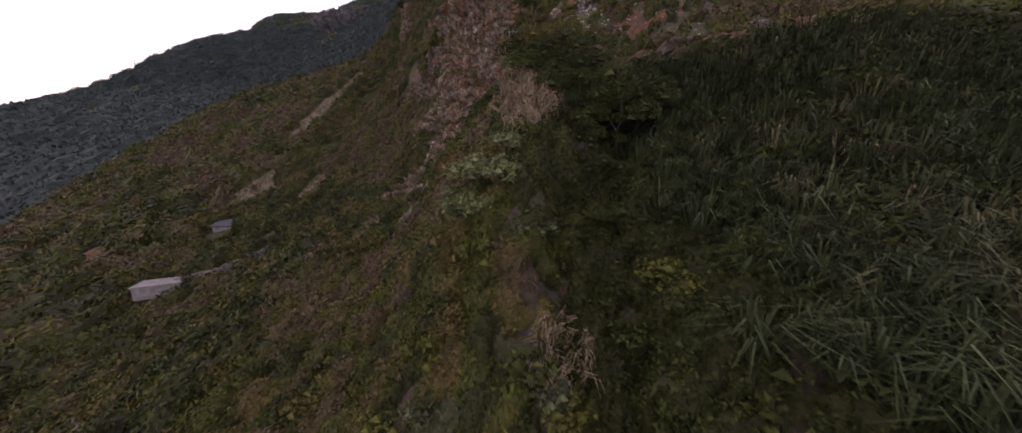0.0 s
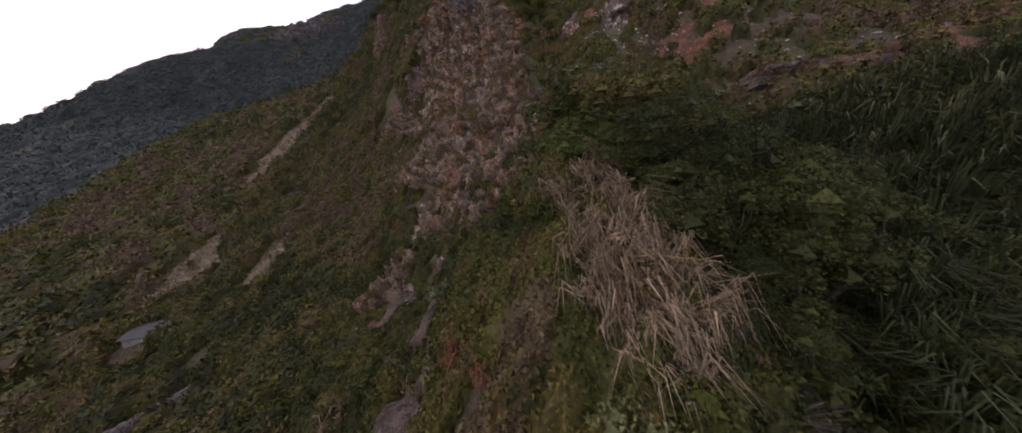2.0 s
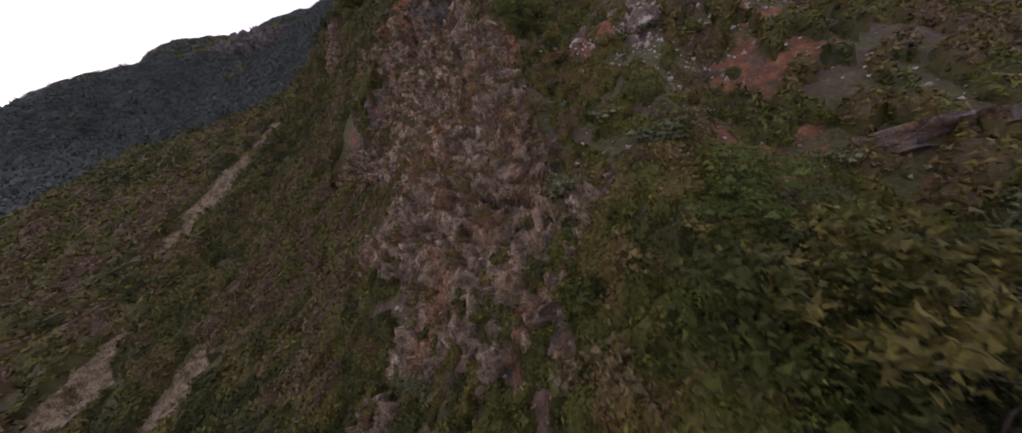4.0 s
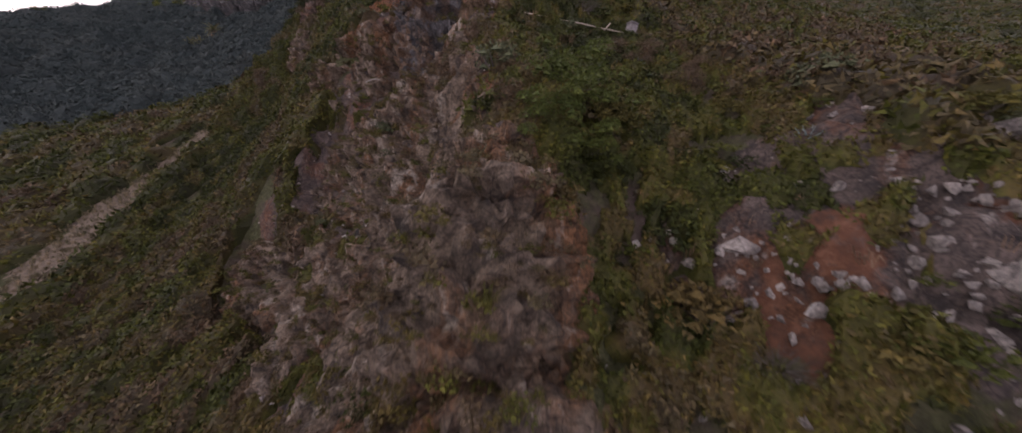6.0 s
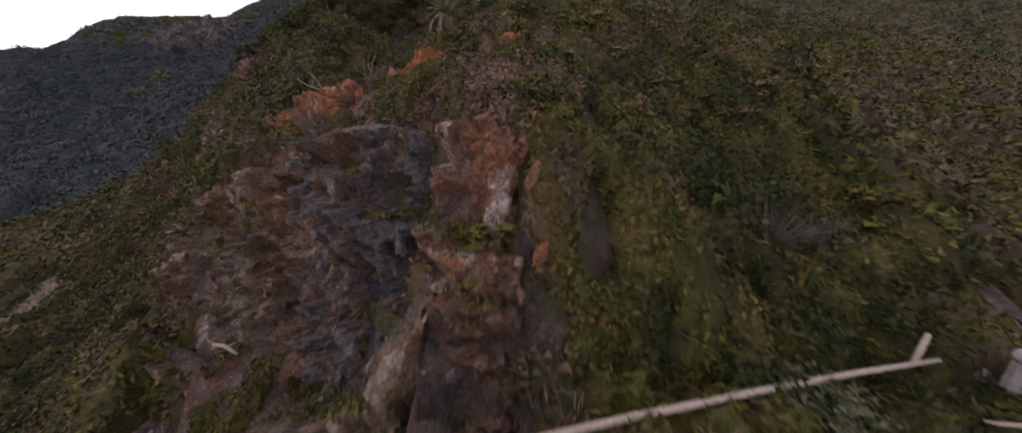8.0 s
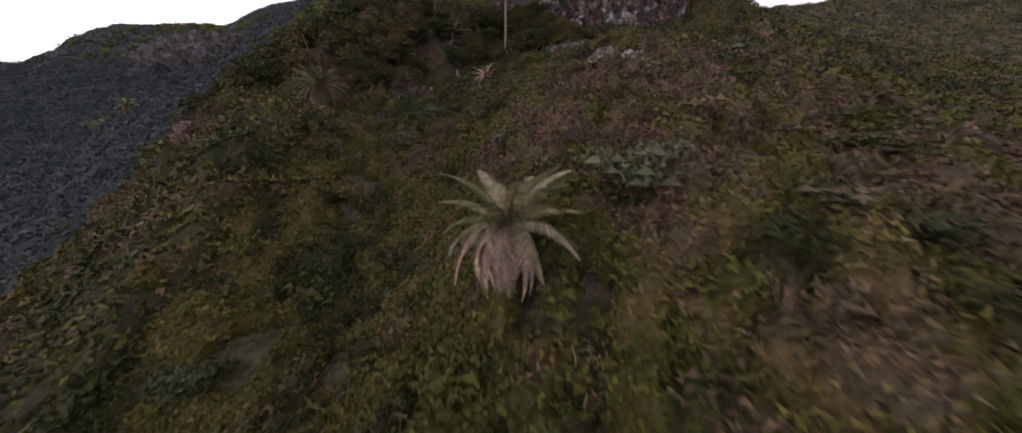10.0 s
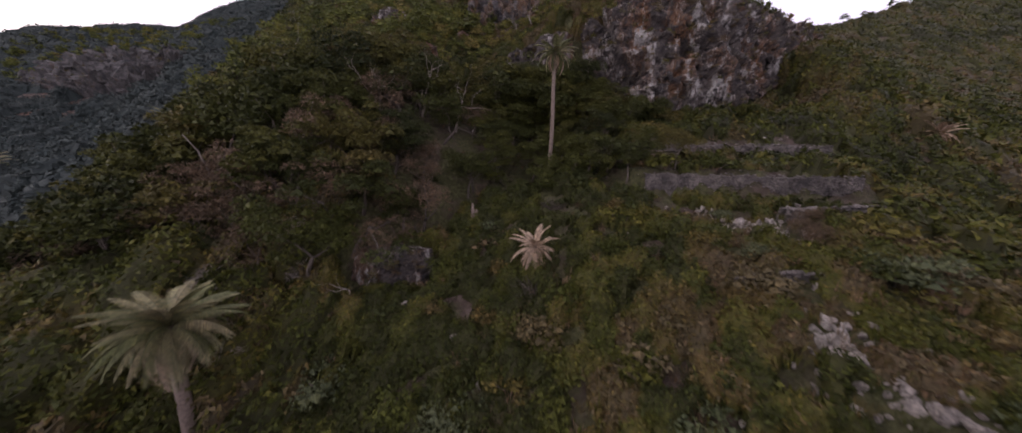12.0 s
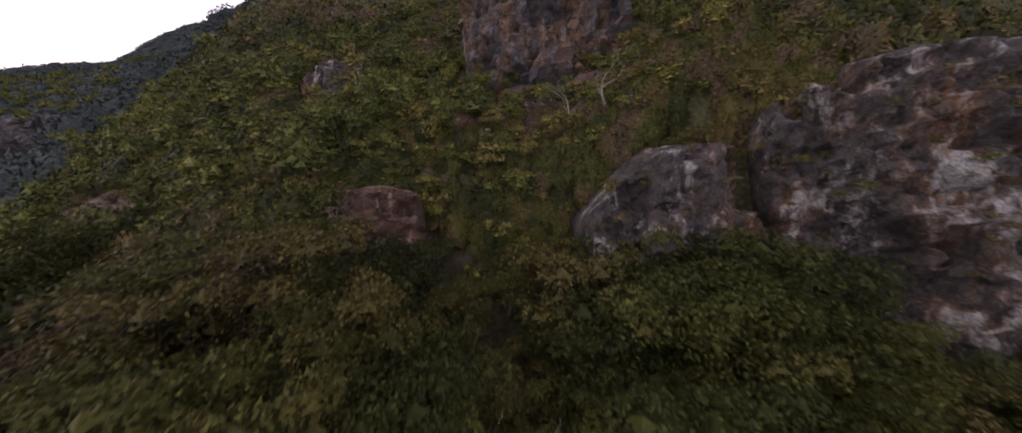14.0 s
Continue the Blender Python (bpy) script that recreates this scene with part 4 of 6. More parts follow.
def canopy(label, x0, x1, y0, y1, step, size, height, mat, where, seed, spray, per, category="scrub"):
    """Close-grown plants: the joined crowns of bushes, ragged with leaf sprays, open where little grows."""
    rng = np.random.default_rng(seed)
    x, y, f = sheet(np.arange(x0, x1, step), np.arange(y0, y1, step))
    x, y = x + rng.uniform(-0.4, 0.4, len(x)) * step, y + rng.uniform(-0.4, 0.4, len(x)) * step
    use = where(x, y)
    f = f[(use > 0.02)[f].all(1)]
    used, at = np.unique(f, return_inverse=True)
    x, y, use = x[used], y[used], use[used]
    f = at.reshape(f.shape)
    tri = np.concatenate([f[:, [0, 1, 2]], f[:, [0, 2, 3]]])
    d, chance, kind = cells(x, y, size, seed)
    fine = cells(x + 0.3 * d, y, size * 0.36, seed + 20)[0]
    open_ground = bare(x, y)
    grown = (chance > 0.08 + 0.85 * open_ground).astype(float) * np.clip(1.2 - open_ground, 0.2, 1)
    h = height * (0.35 + 0.95 * kind) * grown * np.sqrt(np.clip(1 - (d / 0.8) ** 2.5, 0, 1))
    h = h + grown * height * 0.4 * (0.7 - 1.4 * fine) - 0.15 - 0.5 * (grown == 0)
    h = h * use - 1.5 * (1 - use)
    e = 1.2
    n = np.stack([(ground(x - e, y, False) - ground(x + e, y, False)) / (2 * e), (ground(x, y - e, False) - ground(x, y + e, False)) / (2 * e), np.ones(len(x))], -1)
    n /= np.maximum(np.linalg.norm(n, axis=1), 1.8)[:, None]
    n[:, 2] += 0.3
    n /= np.linalg.norm(n, axis=1)[:, None]
    base = np.stack([x, y, ground(x, y)], -1)
    p = base + n * h[:, None]
    soft = corner_normals(p, tri)
    core = base + n * (h - 0.16 * height * np.clip(h / height, 0, 1))[:, None]
    tone = np.clip(0.37 + 0.04 * smooth(100, 140, y) * smooth(-6, 4, x) + 0.4 * fractal(x, y, 13, 4, 90) + 0.66 * (chance - 0.5) - 0.08 * smooth(75, 45, y) - 0.09 * smooth(80, 50, y) * smooth(-4, -14, x) - shade_and_green(x, y), 0, 1)
    # leaf sprays that stand out of the crowns
    leafy = tri[(h > 0.05)[tri].sum(1) > 1]
    area = np.linalg.norm(np.cross(p[leafy[:, 1]] - p[leafy[:, 0]], p[leafy[:, 2]] - p[leafy[:, 0]]), axis=1)
    area = np.minimum(area, 16 * step * step)
    m = int((h > 0.05).sum() * per * min(1.5, area.mean() / (step * step)))
    corner = leafy[rng.choice(len(leafy), m, p=area / area.sum())]
    share = rng.dirichlet((1, 1, 1), m)
    k = corner[np.arange(m), share.argmax(1)]
    at = (p[corner] * share[..., None]).sum(1)
    face = soft[k] + rng.normal(size=(m, 3)) * 0.35
    face /= np.linalg.norm(face, axis=1)[:, None]
    axis = np.cross(soft[k], rng.normal(size=(m, 3)))
    axis = axis / np.linalg.norm(axis, axis=1)[:, None] + soft[k] * rng.uniform(-0.2, 1.3, (m, 1)) + 0.3 * rng.normal(size=(m, 3))
    axis /= np.linalg.norm(axis, axis=1)[:, None]
    side = np.cross(axis, soft[k] + 0.8 * rng.normal(size=(m, 3)))
    side /= np.linalg.norm(side, axis=1)[:, None]
    s = spray * rng.uniform(0.5, 1.5, (m, 1))
    flat = rng.normal(size=(m, 3))
    flat -= (flat * soft[k]).sum(1)[:, None] * soft[k]
    c = at + flat * step * 0.1 + soft[k] * (s * rng.uniform(-0.2, 0.9, (m, 1)) + 0.12 * height * rng.random((m, 1)) ** 3)
    v = facing(np.stack([c - axis * s * 0.7 - side * s * 0.42, c - axis * s * 0.4 + side * s * 0.42, c + axis * s], 1), face)
    tri = np.concatenate([tri, np.arange(3 * m).reshape(-1, 3) + len(p)])
    tones_all = np.concatenate([tone, np.repeat(np.clip(tone[k] + 0.07 * rng.normal(size=m), 0, 1), 3)])
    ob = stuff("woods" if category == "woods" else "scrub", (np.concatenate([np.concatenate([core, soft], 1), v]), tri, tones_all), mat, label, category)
    # inner marks the crowns' body, whose colour is darkened as shade between the sprays
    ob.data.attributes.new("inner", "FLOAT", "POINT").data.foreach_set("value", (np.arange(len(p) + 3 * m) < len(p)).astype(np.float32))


def valley_wood(x, y):
    """The dark wood that fills the far side of the valley."""
    edge = y - 152 + 0.16 * (x + 70) + 16 * fractal(x, y, 30, 3, 120)
    return smooth(-3, 6, edge) * smooth(-52, -64, x + 0.25 * np.clip(y - 190, 0, 60)) * smooth(-262, -240, x) * smooth(345, 310, y + 14 * fractal(x, y, 26, 3, 121))


def within(x, y, x0, x1, y0, y1, soft):
    """1 inside a stretch of the plan, falling to 0 at its edge."""
    return smooth(x0, x0 + soft, x) * smooth(x1, x1 - soft, x) * smooth(y0, y0 + soft, y) * smooth(y1, y1 - soft, y)


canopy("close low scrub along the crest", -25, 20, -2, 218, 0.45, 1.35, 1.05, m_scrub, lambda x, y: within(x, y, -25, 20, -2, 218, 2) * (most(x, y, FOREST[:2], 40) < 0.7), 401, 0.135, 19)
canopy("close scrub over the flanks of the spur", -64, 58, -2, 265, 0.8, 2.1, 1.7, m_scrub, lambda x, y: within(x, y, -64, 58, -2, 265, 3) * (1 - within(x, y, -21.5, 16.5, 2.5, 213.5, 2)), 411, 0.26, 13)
canopy("scrub cover of the wider mountainside", -128, 134, -8, 284, 1.3, 3.2, 2.3, m_scrub, lambda x, y: within(x, y, -128, 134, -8, 284, 5) * (1 - within(x, y, -58, 52, 4, 259, 3)) * (x < y * 1.3 + 60) * (1 - valley_wood(x, y)), 421, 0.45, 8)
canopy("dark evergreen wood over the far valley side, blued as haze", -262, -50, 120, 350, 1.5, 5.0, 4.2, m_far_haze, valley_wood, 451, 0.5, 9, "woods")
canopy("scrub cover of the western ridge, greyed and blued as haze", -320, -121, 30, 680, 2.4, 4.5, 2.4, m_far_haze, lambda x, y: within(x, y, -330, -121, 20, 690, 6) * (1 - valley_wood(x, y)), 431, 0.75, 5)
canopy("olive scrub cover of the upper mountain", -127, 380, 30, 430, 2.3, 4.2, 2.0, m_scrub, lambda x, y: within(x, y, -127, 390, 20, 440, 6) * (1 - within(x, y, -119, 125, 4, 275, 5)) * (x < y * 1.3 + 60) * ~((x > 180) & (y > 345)) * (1 - valley_wood(x, y)), 441, 0.7, 5)

canopy("tall dark bushes on the western flank below the wood", -64, -17, 132, 190, 0.8, 3.3, 3.0, m_scrub, lambda x, y: within(x, y, -64, -17, 132, 190, 5) * smooth(-19, -25, x + 0.12 * (y - 150)) * (most(x, y, FOREST[:2], 40) < 0.6), 461, 0.27, 16)

# low tufts and litter between the shrubs
TUFTS = [blades(rng, 16, 0.9, 1.0, 0.022, 0.6) for i in range(4)]
x, y = jittered(-26, 20, 2, 214, 1.8, rng)
keep = rng.random(len(x)) < np.clip(0.45 + 0.9 * fractal(x, y, 9, 3, 77) + 0.3 * bare(x, y), 0, 1)
x, y = x[keep], y[keep]
stuff("tufts", scatter(TUFTS, x, y, ground(x, y) + 0.3 - 0.3 * bare(x, y), 0.4 + 0.5 * rng.random(len(x)), np.clip(0.9 + 0.15 * rng.normal(size=len(x)), 0, 1), rng), m_scrub, "pale dry grass tufts between the bushes", "grass")

x, y = jittered(-12, 16, 106, 162, 0.85, rng)
keep = rng.random(len(x)) < np.clip(0.55 + 0.9 * fractal(x, y, 6, 3, 78), 0, 1) * (1 - 0.6 * bare(x, y))
x, y = x[keep], y[keep]
stuff("tufts", scatter(TUFTS, x, y, ground(x, y) + 0.15, 0.5 + 0.5 * rng.random(len(x)), np.clip(0.45 + 0.5 * fractal(x, y, 4, 2, 79) + 0.25 * rng.normal(size=len(x)), 0, 1), rng), m_scrub, "olive and straw grass tufts on the upper crest", "grass")

# far woods
WOODS, CLOSE_WOODS = [], []
for i in range(4):
    lobes = [(0, 0, 1.6, 1.0, 1.0, 1.0)] + lobed(rng, 14, 1.7, 3.2, 0.4)
    WOODS.append(joined(cores(lobes), leaves(rng, lobes, 80, 0.34)))
    CLOSE_WOODS.append(joined(cores(lobes), leaves(rng, lobes, 330, 0.14)))
x, y = jittered(-265, 40, 150, 420, 4.4, rng)
keep = (most(x, y, FOREST[2:], 40) > 0.4 + 0.25 * rng.random(len(x))) & ~((np.abs(x + 10) < 32) & (y < 206)) & (valley_wood(x, y) < 0.3)
x, y = x[keep], y[keep]
close = (x > -80) & (y < 250)
for kinds, take, label in ((WOODS, ~close, "dark evergreen woods on the steep flank"), (CLOSE_WOODS, close, "evergreen woods above the hollow")):
    wx, wy = x[take], y[take]
    stuff("woods", scatter(kinds, wx, wy, ground(wx, wy) - 0.6, 0.9 + 0.9 * rng.random(len(wx)), np.clip(0.45 + 0.4 * fractal(wx, wy, 20, 3, 95) + 0.2 * rng.normal(size=len(wx)), 0, 1), rng), m_woods, label, "woods")
UPPER = []
for i in range(4):
    lobes = [(0, 0, 1.4, 0.9, 0.9, 1.0)] + lobed(rng, 14, 1.6, 3.0, 0.4)
    UPPER.append(joined(cores(lobes), leaves(rng, lobes, 330, 0.13)))
x, y = jittered(-60, 14, 189, 232, 2.5, rng)
keep = (rng.random(len(x)) < 0.88) & ((y > 197) | (x > -14)) & (y > 192 - 0.1 * x)
x, y = x[keep], y[keep]
stuff("woods", scatter(UPPER, x, y, ground(x, y) - 0.5, 0.6 + 0.5 * rng.random(len(x)), np.clip(0.62 + 0.5 * fractal(x, y, 14, 3, 96) + 0.22 * rng.normal(size=len(x)), 0, 1), rng), m_woods, "yellow-green low trees on the steep upper slope", "woods")


# ---- loose stones ----
def pebble(rng, n, squash=0.7):
    """A worn angular stone: the hull of n points."""
    v, f = chunk(rng, n)
    return v * np.array([1.0, 0.9, squash]), f


rng = np.random.default_rng(19)
SMALL = [pebble(rng, 9) for i in range(6)]
x, y = jittered(-30, 45, 36, 216, 0.8, rng)
many = np.maximum(most(x, y, STONY, 10), 0.8 * most(x, y, RED, 60))
many = np.maximum(many, 0.75 * smooth(0, 5, x) * smooth(44, 38, x) * smooth(40, 46, y) * smooth(80, 72, y) * smooth(-0.3, 0.3, fractal(x, y, 6, 3, 86)))
keep = rng.random(len(x)) < 0.55 * many + 0.02
x, y = x[keep], y[keep]
size = 0.08 + 0.36 * rng.random(len(x)) ** 2.2
stuff("rubble", scatter(SMALL, x, y, ground(x, y) + 0.1, size, rng.random(len(x)), rng), m_stone, "pale stones and rubble over bare ground", "rubble")

STONE_MESHES = [mesh_from("stone", *pebble(rng, 14, rng.uniform(0.55, 0.85)), m_stone, False) for i in range(6)]
WALL_MESHES = [mesh_from("stone", *pebble(rng, 14, rng.uniform(0.6, 0.85)), m_drystone, False) for i in range(6)]
BOULDERS = [mesh_from("boulder", *pebble(rng, 22, rng.uniform(0.6, 0.9)), m_stone, False) for i in range(5)]


def scree(label, spots, count, big, seed):
    """A spill of stones: each one a part."""
    rng = np.random.default_rng(seed)
    spots = np.array(spots, float)
    ob = thing("scree", label, "scree", (spots[0, 0], spots[0, 1], top(spots[0, 0], spots[0, 1])))
    for i in range(count):
        u = rng.uniform(0, len(spots) - 1.001)
        k = int(u)
        c = spots[k] + (spots[k + 1] - spots[k]) * (u - k)
        x, y = c[0] + rng.normal() * c[2], c[1] + rng.normal() * c[2]
        s = big * (0.25 + 0.75 * rng.random() ** 2)
        place_at = Vector((x, y, top(x, y) + s * 0.25)) - ob.matrix_basis.translation
        part("stone", STONE_MESHES[i % 6], ob, m=Matrix.Translation(place_at) @ Euler(rng.uniform(0, 6.3, 3)).to_matrix().to_4x4() @ Matrix.Diagonal((s, s * rng.uniform(0.7, 1.3), s * rng.uniform(0.7, 1.1), 1)))
    return ob


scree("spill of pale rounded stones down the crest", [(7.5, 151, 0.9), (6.8, 147, 1.3), (6.5, 143.5, 1.2), (3.0, 141, 1.3)], 260, 0.46, 2)
scree("fan of grey and pale stones among heather", [(8.8, 145, 0.7), (6.4, 140.5, 1.0), (4.8, 137, 1.3), (7, 134.5, 1.8)], 290, 0.46, 3)
scree("tumbled stones below the terrace wall", [(8.5, 163, 0.7), (9.5, 160, 0.9), (11, 157, 1.0), (14, 154.5, 1.2)], 190, 0.33, 4)
scree("pale rubble on red earth", [(8.7, 68, 1.6), (13, 66, 2.2), (17, 63.5, 2.2), (12, 61, 2.4)], 300, 0.42, 5)
scree("white stones along the old terrace", [(15, 92, 0.8), (19, 91.5, 0.9), (27, 92, 0.8), (36, 94, 1.0)], 90, 0.38, 6)
scree("brown and pale stones scattered on bare soil", [(13, 56, 1.8), (19, 58, 2.4), (26, 61, 2.4), (33, 64, 2.4)], 280, 0.34, 7)
scree("small pale stones on the broken face", [(-6, 56, 1.5), (-2, 57, 1.5), (3, 58, 1.5)], 90, 0.3, 8)

LOOSE = [(1.0, 134.8, 0.55), (2.3, 133.2, 0.5), (0.0, 134.4, 0.4), (10.3, 159.0, 0.7), (8.8, 67.9, 0.8), (5.4, 66.5, 0.7), (15.0, 63.7, 0.9), (17.8, 89.6, 1.1), (17.5, 61.0, 0.7), (24.0, 60.5, 0.9), (1.0, 111.5, 1.2), (2.4, 112.3, 1.0), (-0.5, 110.5, 0.8), (-9.5, 127.5, 1.1), (-8.6, 129.5, 0.7),
         (30.0, 43.2, 0.5), (33.0, 45.0, 0.6), (26.0, 42.2, 0.45), (20.0, 67.0, 0.9), (29.0, 72.5, 1.2), (13.5, 113.5, 0.7), (19.5, 118.0, 0.9), (34.0, 178.0, 1.1), (-3.2, 86.5, 0.4), (-1.5, 79.5, 0.45), (9.0, 152.5, 0.6), (-12.0, 157.0, 0.5), (-14.5, 163.5, 0.5), (-10.5, 160.0, 0.45), (24.0, 97.0, 0.8), (22.5, 91.5, 1.3), (23.6, 92.2, 0.8), (0.2, 97.9, 0.5), (-0.4, 98.4, 0.55), (0.7, 97.5, 0.4), (-1.3, 98.2, 0.5), (0.9, 98.3, 0.35)]
for i, (x, y, s) in enumerate(LOOSE):
    ob = new("boulder", BOULDERS[i % 5])
    ob.matrix_basis = pose(x, y, top(x, y) + 0.2 * s, 20 * math.sin(i), 15 * math.cos(2 * i), 77 * i) @ Matrix.Diagonal((s, s * 0.8, s * 0.8, 1))
    tagged(ob, "weathered pale grey boulder half sunk in scrub", "boulder", "boulders")


# ---- dry-stone terrace walls ----
def terrace(label, line, height, size, seed, level=None):
    """A dry-stone wall along a line: a rubble core faced with single stones; level gives the height of its two ends' tops."""
    rng = np.random.default_rng(seed)
    line = np.array(line, float)
    length = np.linalg.norm(np.diff(line, axis=0), axis=1)
    total = length.sum()
    marks = np.concatenate([[0], np.cumsum(length)])

    def along(u):
        x, y = np.interp(u, marks, line[:, 0]), np.interp(u, marks, line[:, 1])
        z = top(x, y) + 0.2 + height if level is None else level[0] + (level[1] - level[0]) * u / total
        return x, y, z

    base = along(0)
    ob = thing("terrace_wall", label, "stone wall", base)
    v, f = [], []
    n = max(8, int(total / 0.6))
    for i in range(n + 1):
        x, y, z = along(total * i / n)
        z -= 0.12 + 0.25 * rng.random()
        for dy, dz in ((0.0, -height - 1.2), (0.08, 0.0), (0.6, 0.05), (0.9, -height - 1.2)):
            v.append((x - base[0], y + dy - base[1], z + dz - base[2]))
    for i in range(n):
        for k in range(3):
            q = 4 * i + k
            f.append((q, q + 4, q + 5, q + 1))
    part("core", mesh_from("core", np.array(v), np.array(f), m_drystone, False), ob, "packed dark rubble behind the facing stones")
    rows, count = max(2, int(height / (size * 0.66))), int(total / (size * 0.95))
    for r in range(rows):
        for c in range(count):
            if r == 0 and rng.random() < 0.3:
                continue
            x, y, z = along((c + 0.5 * (r % 2) + 0.2 * rng.normal()) * total / count)
            s = size * rng.uniform(0.42, 0.62)
            p = Vector((x, y + 0.03 * rng.normal(), z - (r + 0.5) * size * 0.66 + 0.04 * rng.normal())) - Vector(base)
            part("stone", WALL_MESHES[(c + r) % 6], ob, m=Matrix.Translation(p) @ Euler((0.2 * rng.normal(), 0.2 * rng.normal(), 0.3 * rng.normal())).to_matrix().to_4x4() @ Matrix.Diagonal((s * 1.1, s * 0.7, s * 0.8, 1)))
    return ob


terrace("dark dry-stone terrace wall, partly fallen", [(7.2, 166.6), (11, 164.6), (15, 162.9), (19.5, 161.8), (24.5, 161.2)], 1.8, 0.36, 11, (189.1, 189.4))
terrace("low dry-stone terrace wall overgrown with bushes", [(7.6, 174.4), (12, 171.6), (17, 169.6), (24, 169.2), (32.7, 169.9)], 1.2, 0.4, 12, (192.2, 192.6))
terrace("short length of dry-stone wall", [(12.5, 157.6), (15, 156), (18.5, 155.8)], 1.0, 0.42, 13)
terrace("old terrace wall below a bare bush", [(6, 154.6), (9.5, 152.5), (14, 151.8), (18, 152.4)], 0.7, 0.42, 14)
terrace("low grey terrace wall beside the water tank", [(-50.5, 44.0), (-46, 44.6), (-40, 46.5), (-36, 48)], 1.1, 0.5, 15)


# ---- plants that stand alone ----
def tree_meshes(seed, height, spread_r, n_leaves, leaf, mat, long=1.7):
    rng = np.random.default_rng(seed)
    out = []
    tips = limb(rng, (0, 0, -0.6), (0.1 * rng.normal(), 0.1 * rng.normal(), 1), height * 0.5, 0.16 * height / 5, 2, out, 6)
    wood = mesh_from("trunk", *joined(*out), m_bark)
    lobes = []
    for p in tips:
        s = spread_r * rng.uniform(0.22, 0.38)
        lobes.append((p.x, p.y, p.z, s, s, s * 0.85))
    for i in range(20):
        a, r = rng.uniform(0, 6.3), spread_r * math.sqrt(rng.random()) * 0.9
        s = spread_r * rng.uniform(0.2, 0.36)
        lobes.append((r * math.cos(a), r * math.sin(a), height * (0.45 + 0.5 * rng.random() * (1 - 0.5 * (r / spread_r) ** 2)), s, s, s * 0.85))
    crown = mesh_from("crown", *joined(cores(lobes, 0.45 if long < 3 else 0.2), leaves(rng, lobes, n_leaves, leaf, long, 0.2, 0.3)), mat, False)
    return wood, crown


def tree(label, wood, crown, x, y, s, turn, sink=0.0, name="tree", group=""):
    ob = thing(name, label, "tree", (x, y, top(x, y) - sink), group)
    ob.matrix_basis = pose(x, y, top(x, y) - sink, 0, 0, turn) @ Matrix.Scale(s, 4)
    part("trunk", wood, ob)
    part("crown", crown, ob)
    return ob


rng = np.random.default_rng(23)
OAKS = [tree_meshes(100 + i, 5.5, 2.5, 1500, 0.17, m_tree) for i in range(4)]
NEAR_OAKS = [tree_meshes(105 + i, 5.5, 2.5, 6000, 0.075, m_tree) for i in range(4)]
BROWN = [tree_meshes(110 + i, 5.2, 2.2, 2000, 0.045, m_brown, 6.0) for i in range(2)]
x, y = jittered(-66, 14, 166, 206, 3.2, rng)
inside = most(x, y, FOREST[:2], 40) > 0.45
for i, (px, py) in enumerate(zip(x[inside], y[inside])):
    tall = 1 + 0.5 * float(smooth(-6, -22, px)) * float(smooth(200, 188, py))
    if rng.random() < (0.5 if py < 176 and px < -12 else 0.06):
        tree("brown half-dead tree among evergreens", *BROWN[i % 2], px, py, tall * rng.uniform(0.75, 1.05), rng.uniform(0, 360), group="brown trees of the wood")
    else:
        tree("dense dark evergreen tree in the wooded hollow", *(NEAR_OAKS if px > -28 and py < 199 else OAKS)[i % 4], px, py, tall * rng.uniform(0.75, 1.15), rng.uniform(0, 360), group="trees of the wood")
LAUREL = [tree_meshes(120 + i, 4.2, 2.6, 5200, 0.07, m_fresh) for i in range(2)]
for px, py, s in [(2.2, 75.2, 1.15), (4.0, 74.4, 1.05), (0.8, 73.4, 0.8), (2.6, 72.6, 0.8), (0.3, 95.9, 0.5), (1.0, 33.4, 0.95), (2.6, 32.8, 0.9), (1.6, 36.6, 1.0), (7.8, 43.4, 1.1), (5.6, 41.8, 0.75), (9.8, 41.4, 1.0), (3.4, 38.4, 0.5)]:
    tree("bright green fine-leaved bushy tree beside rock", *LAUREL[int(px) % 2], px, py, s, px * 50, 1.2, "bushy_tree")
HEATH = [tree_meshes(130 + i, 4.4, 2.4, 3000, 0.11, m_tree) for i in range(3)]
# darker copy of the tree leaf: the gully's shade is put into its colour
m_shade = leaf_material("shade_darkened_leaf", "", [(0.0, (0.02, 0.026, 0.007)), (1.0, (0.038, 0.044, 0.011))])
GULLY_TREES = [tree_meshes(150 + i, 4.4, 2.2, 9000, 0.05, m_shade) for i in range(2)]
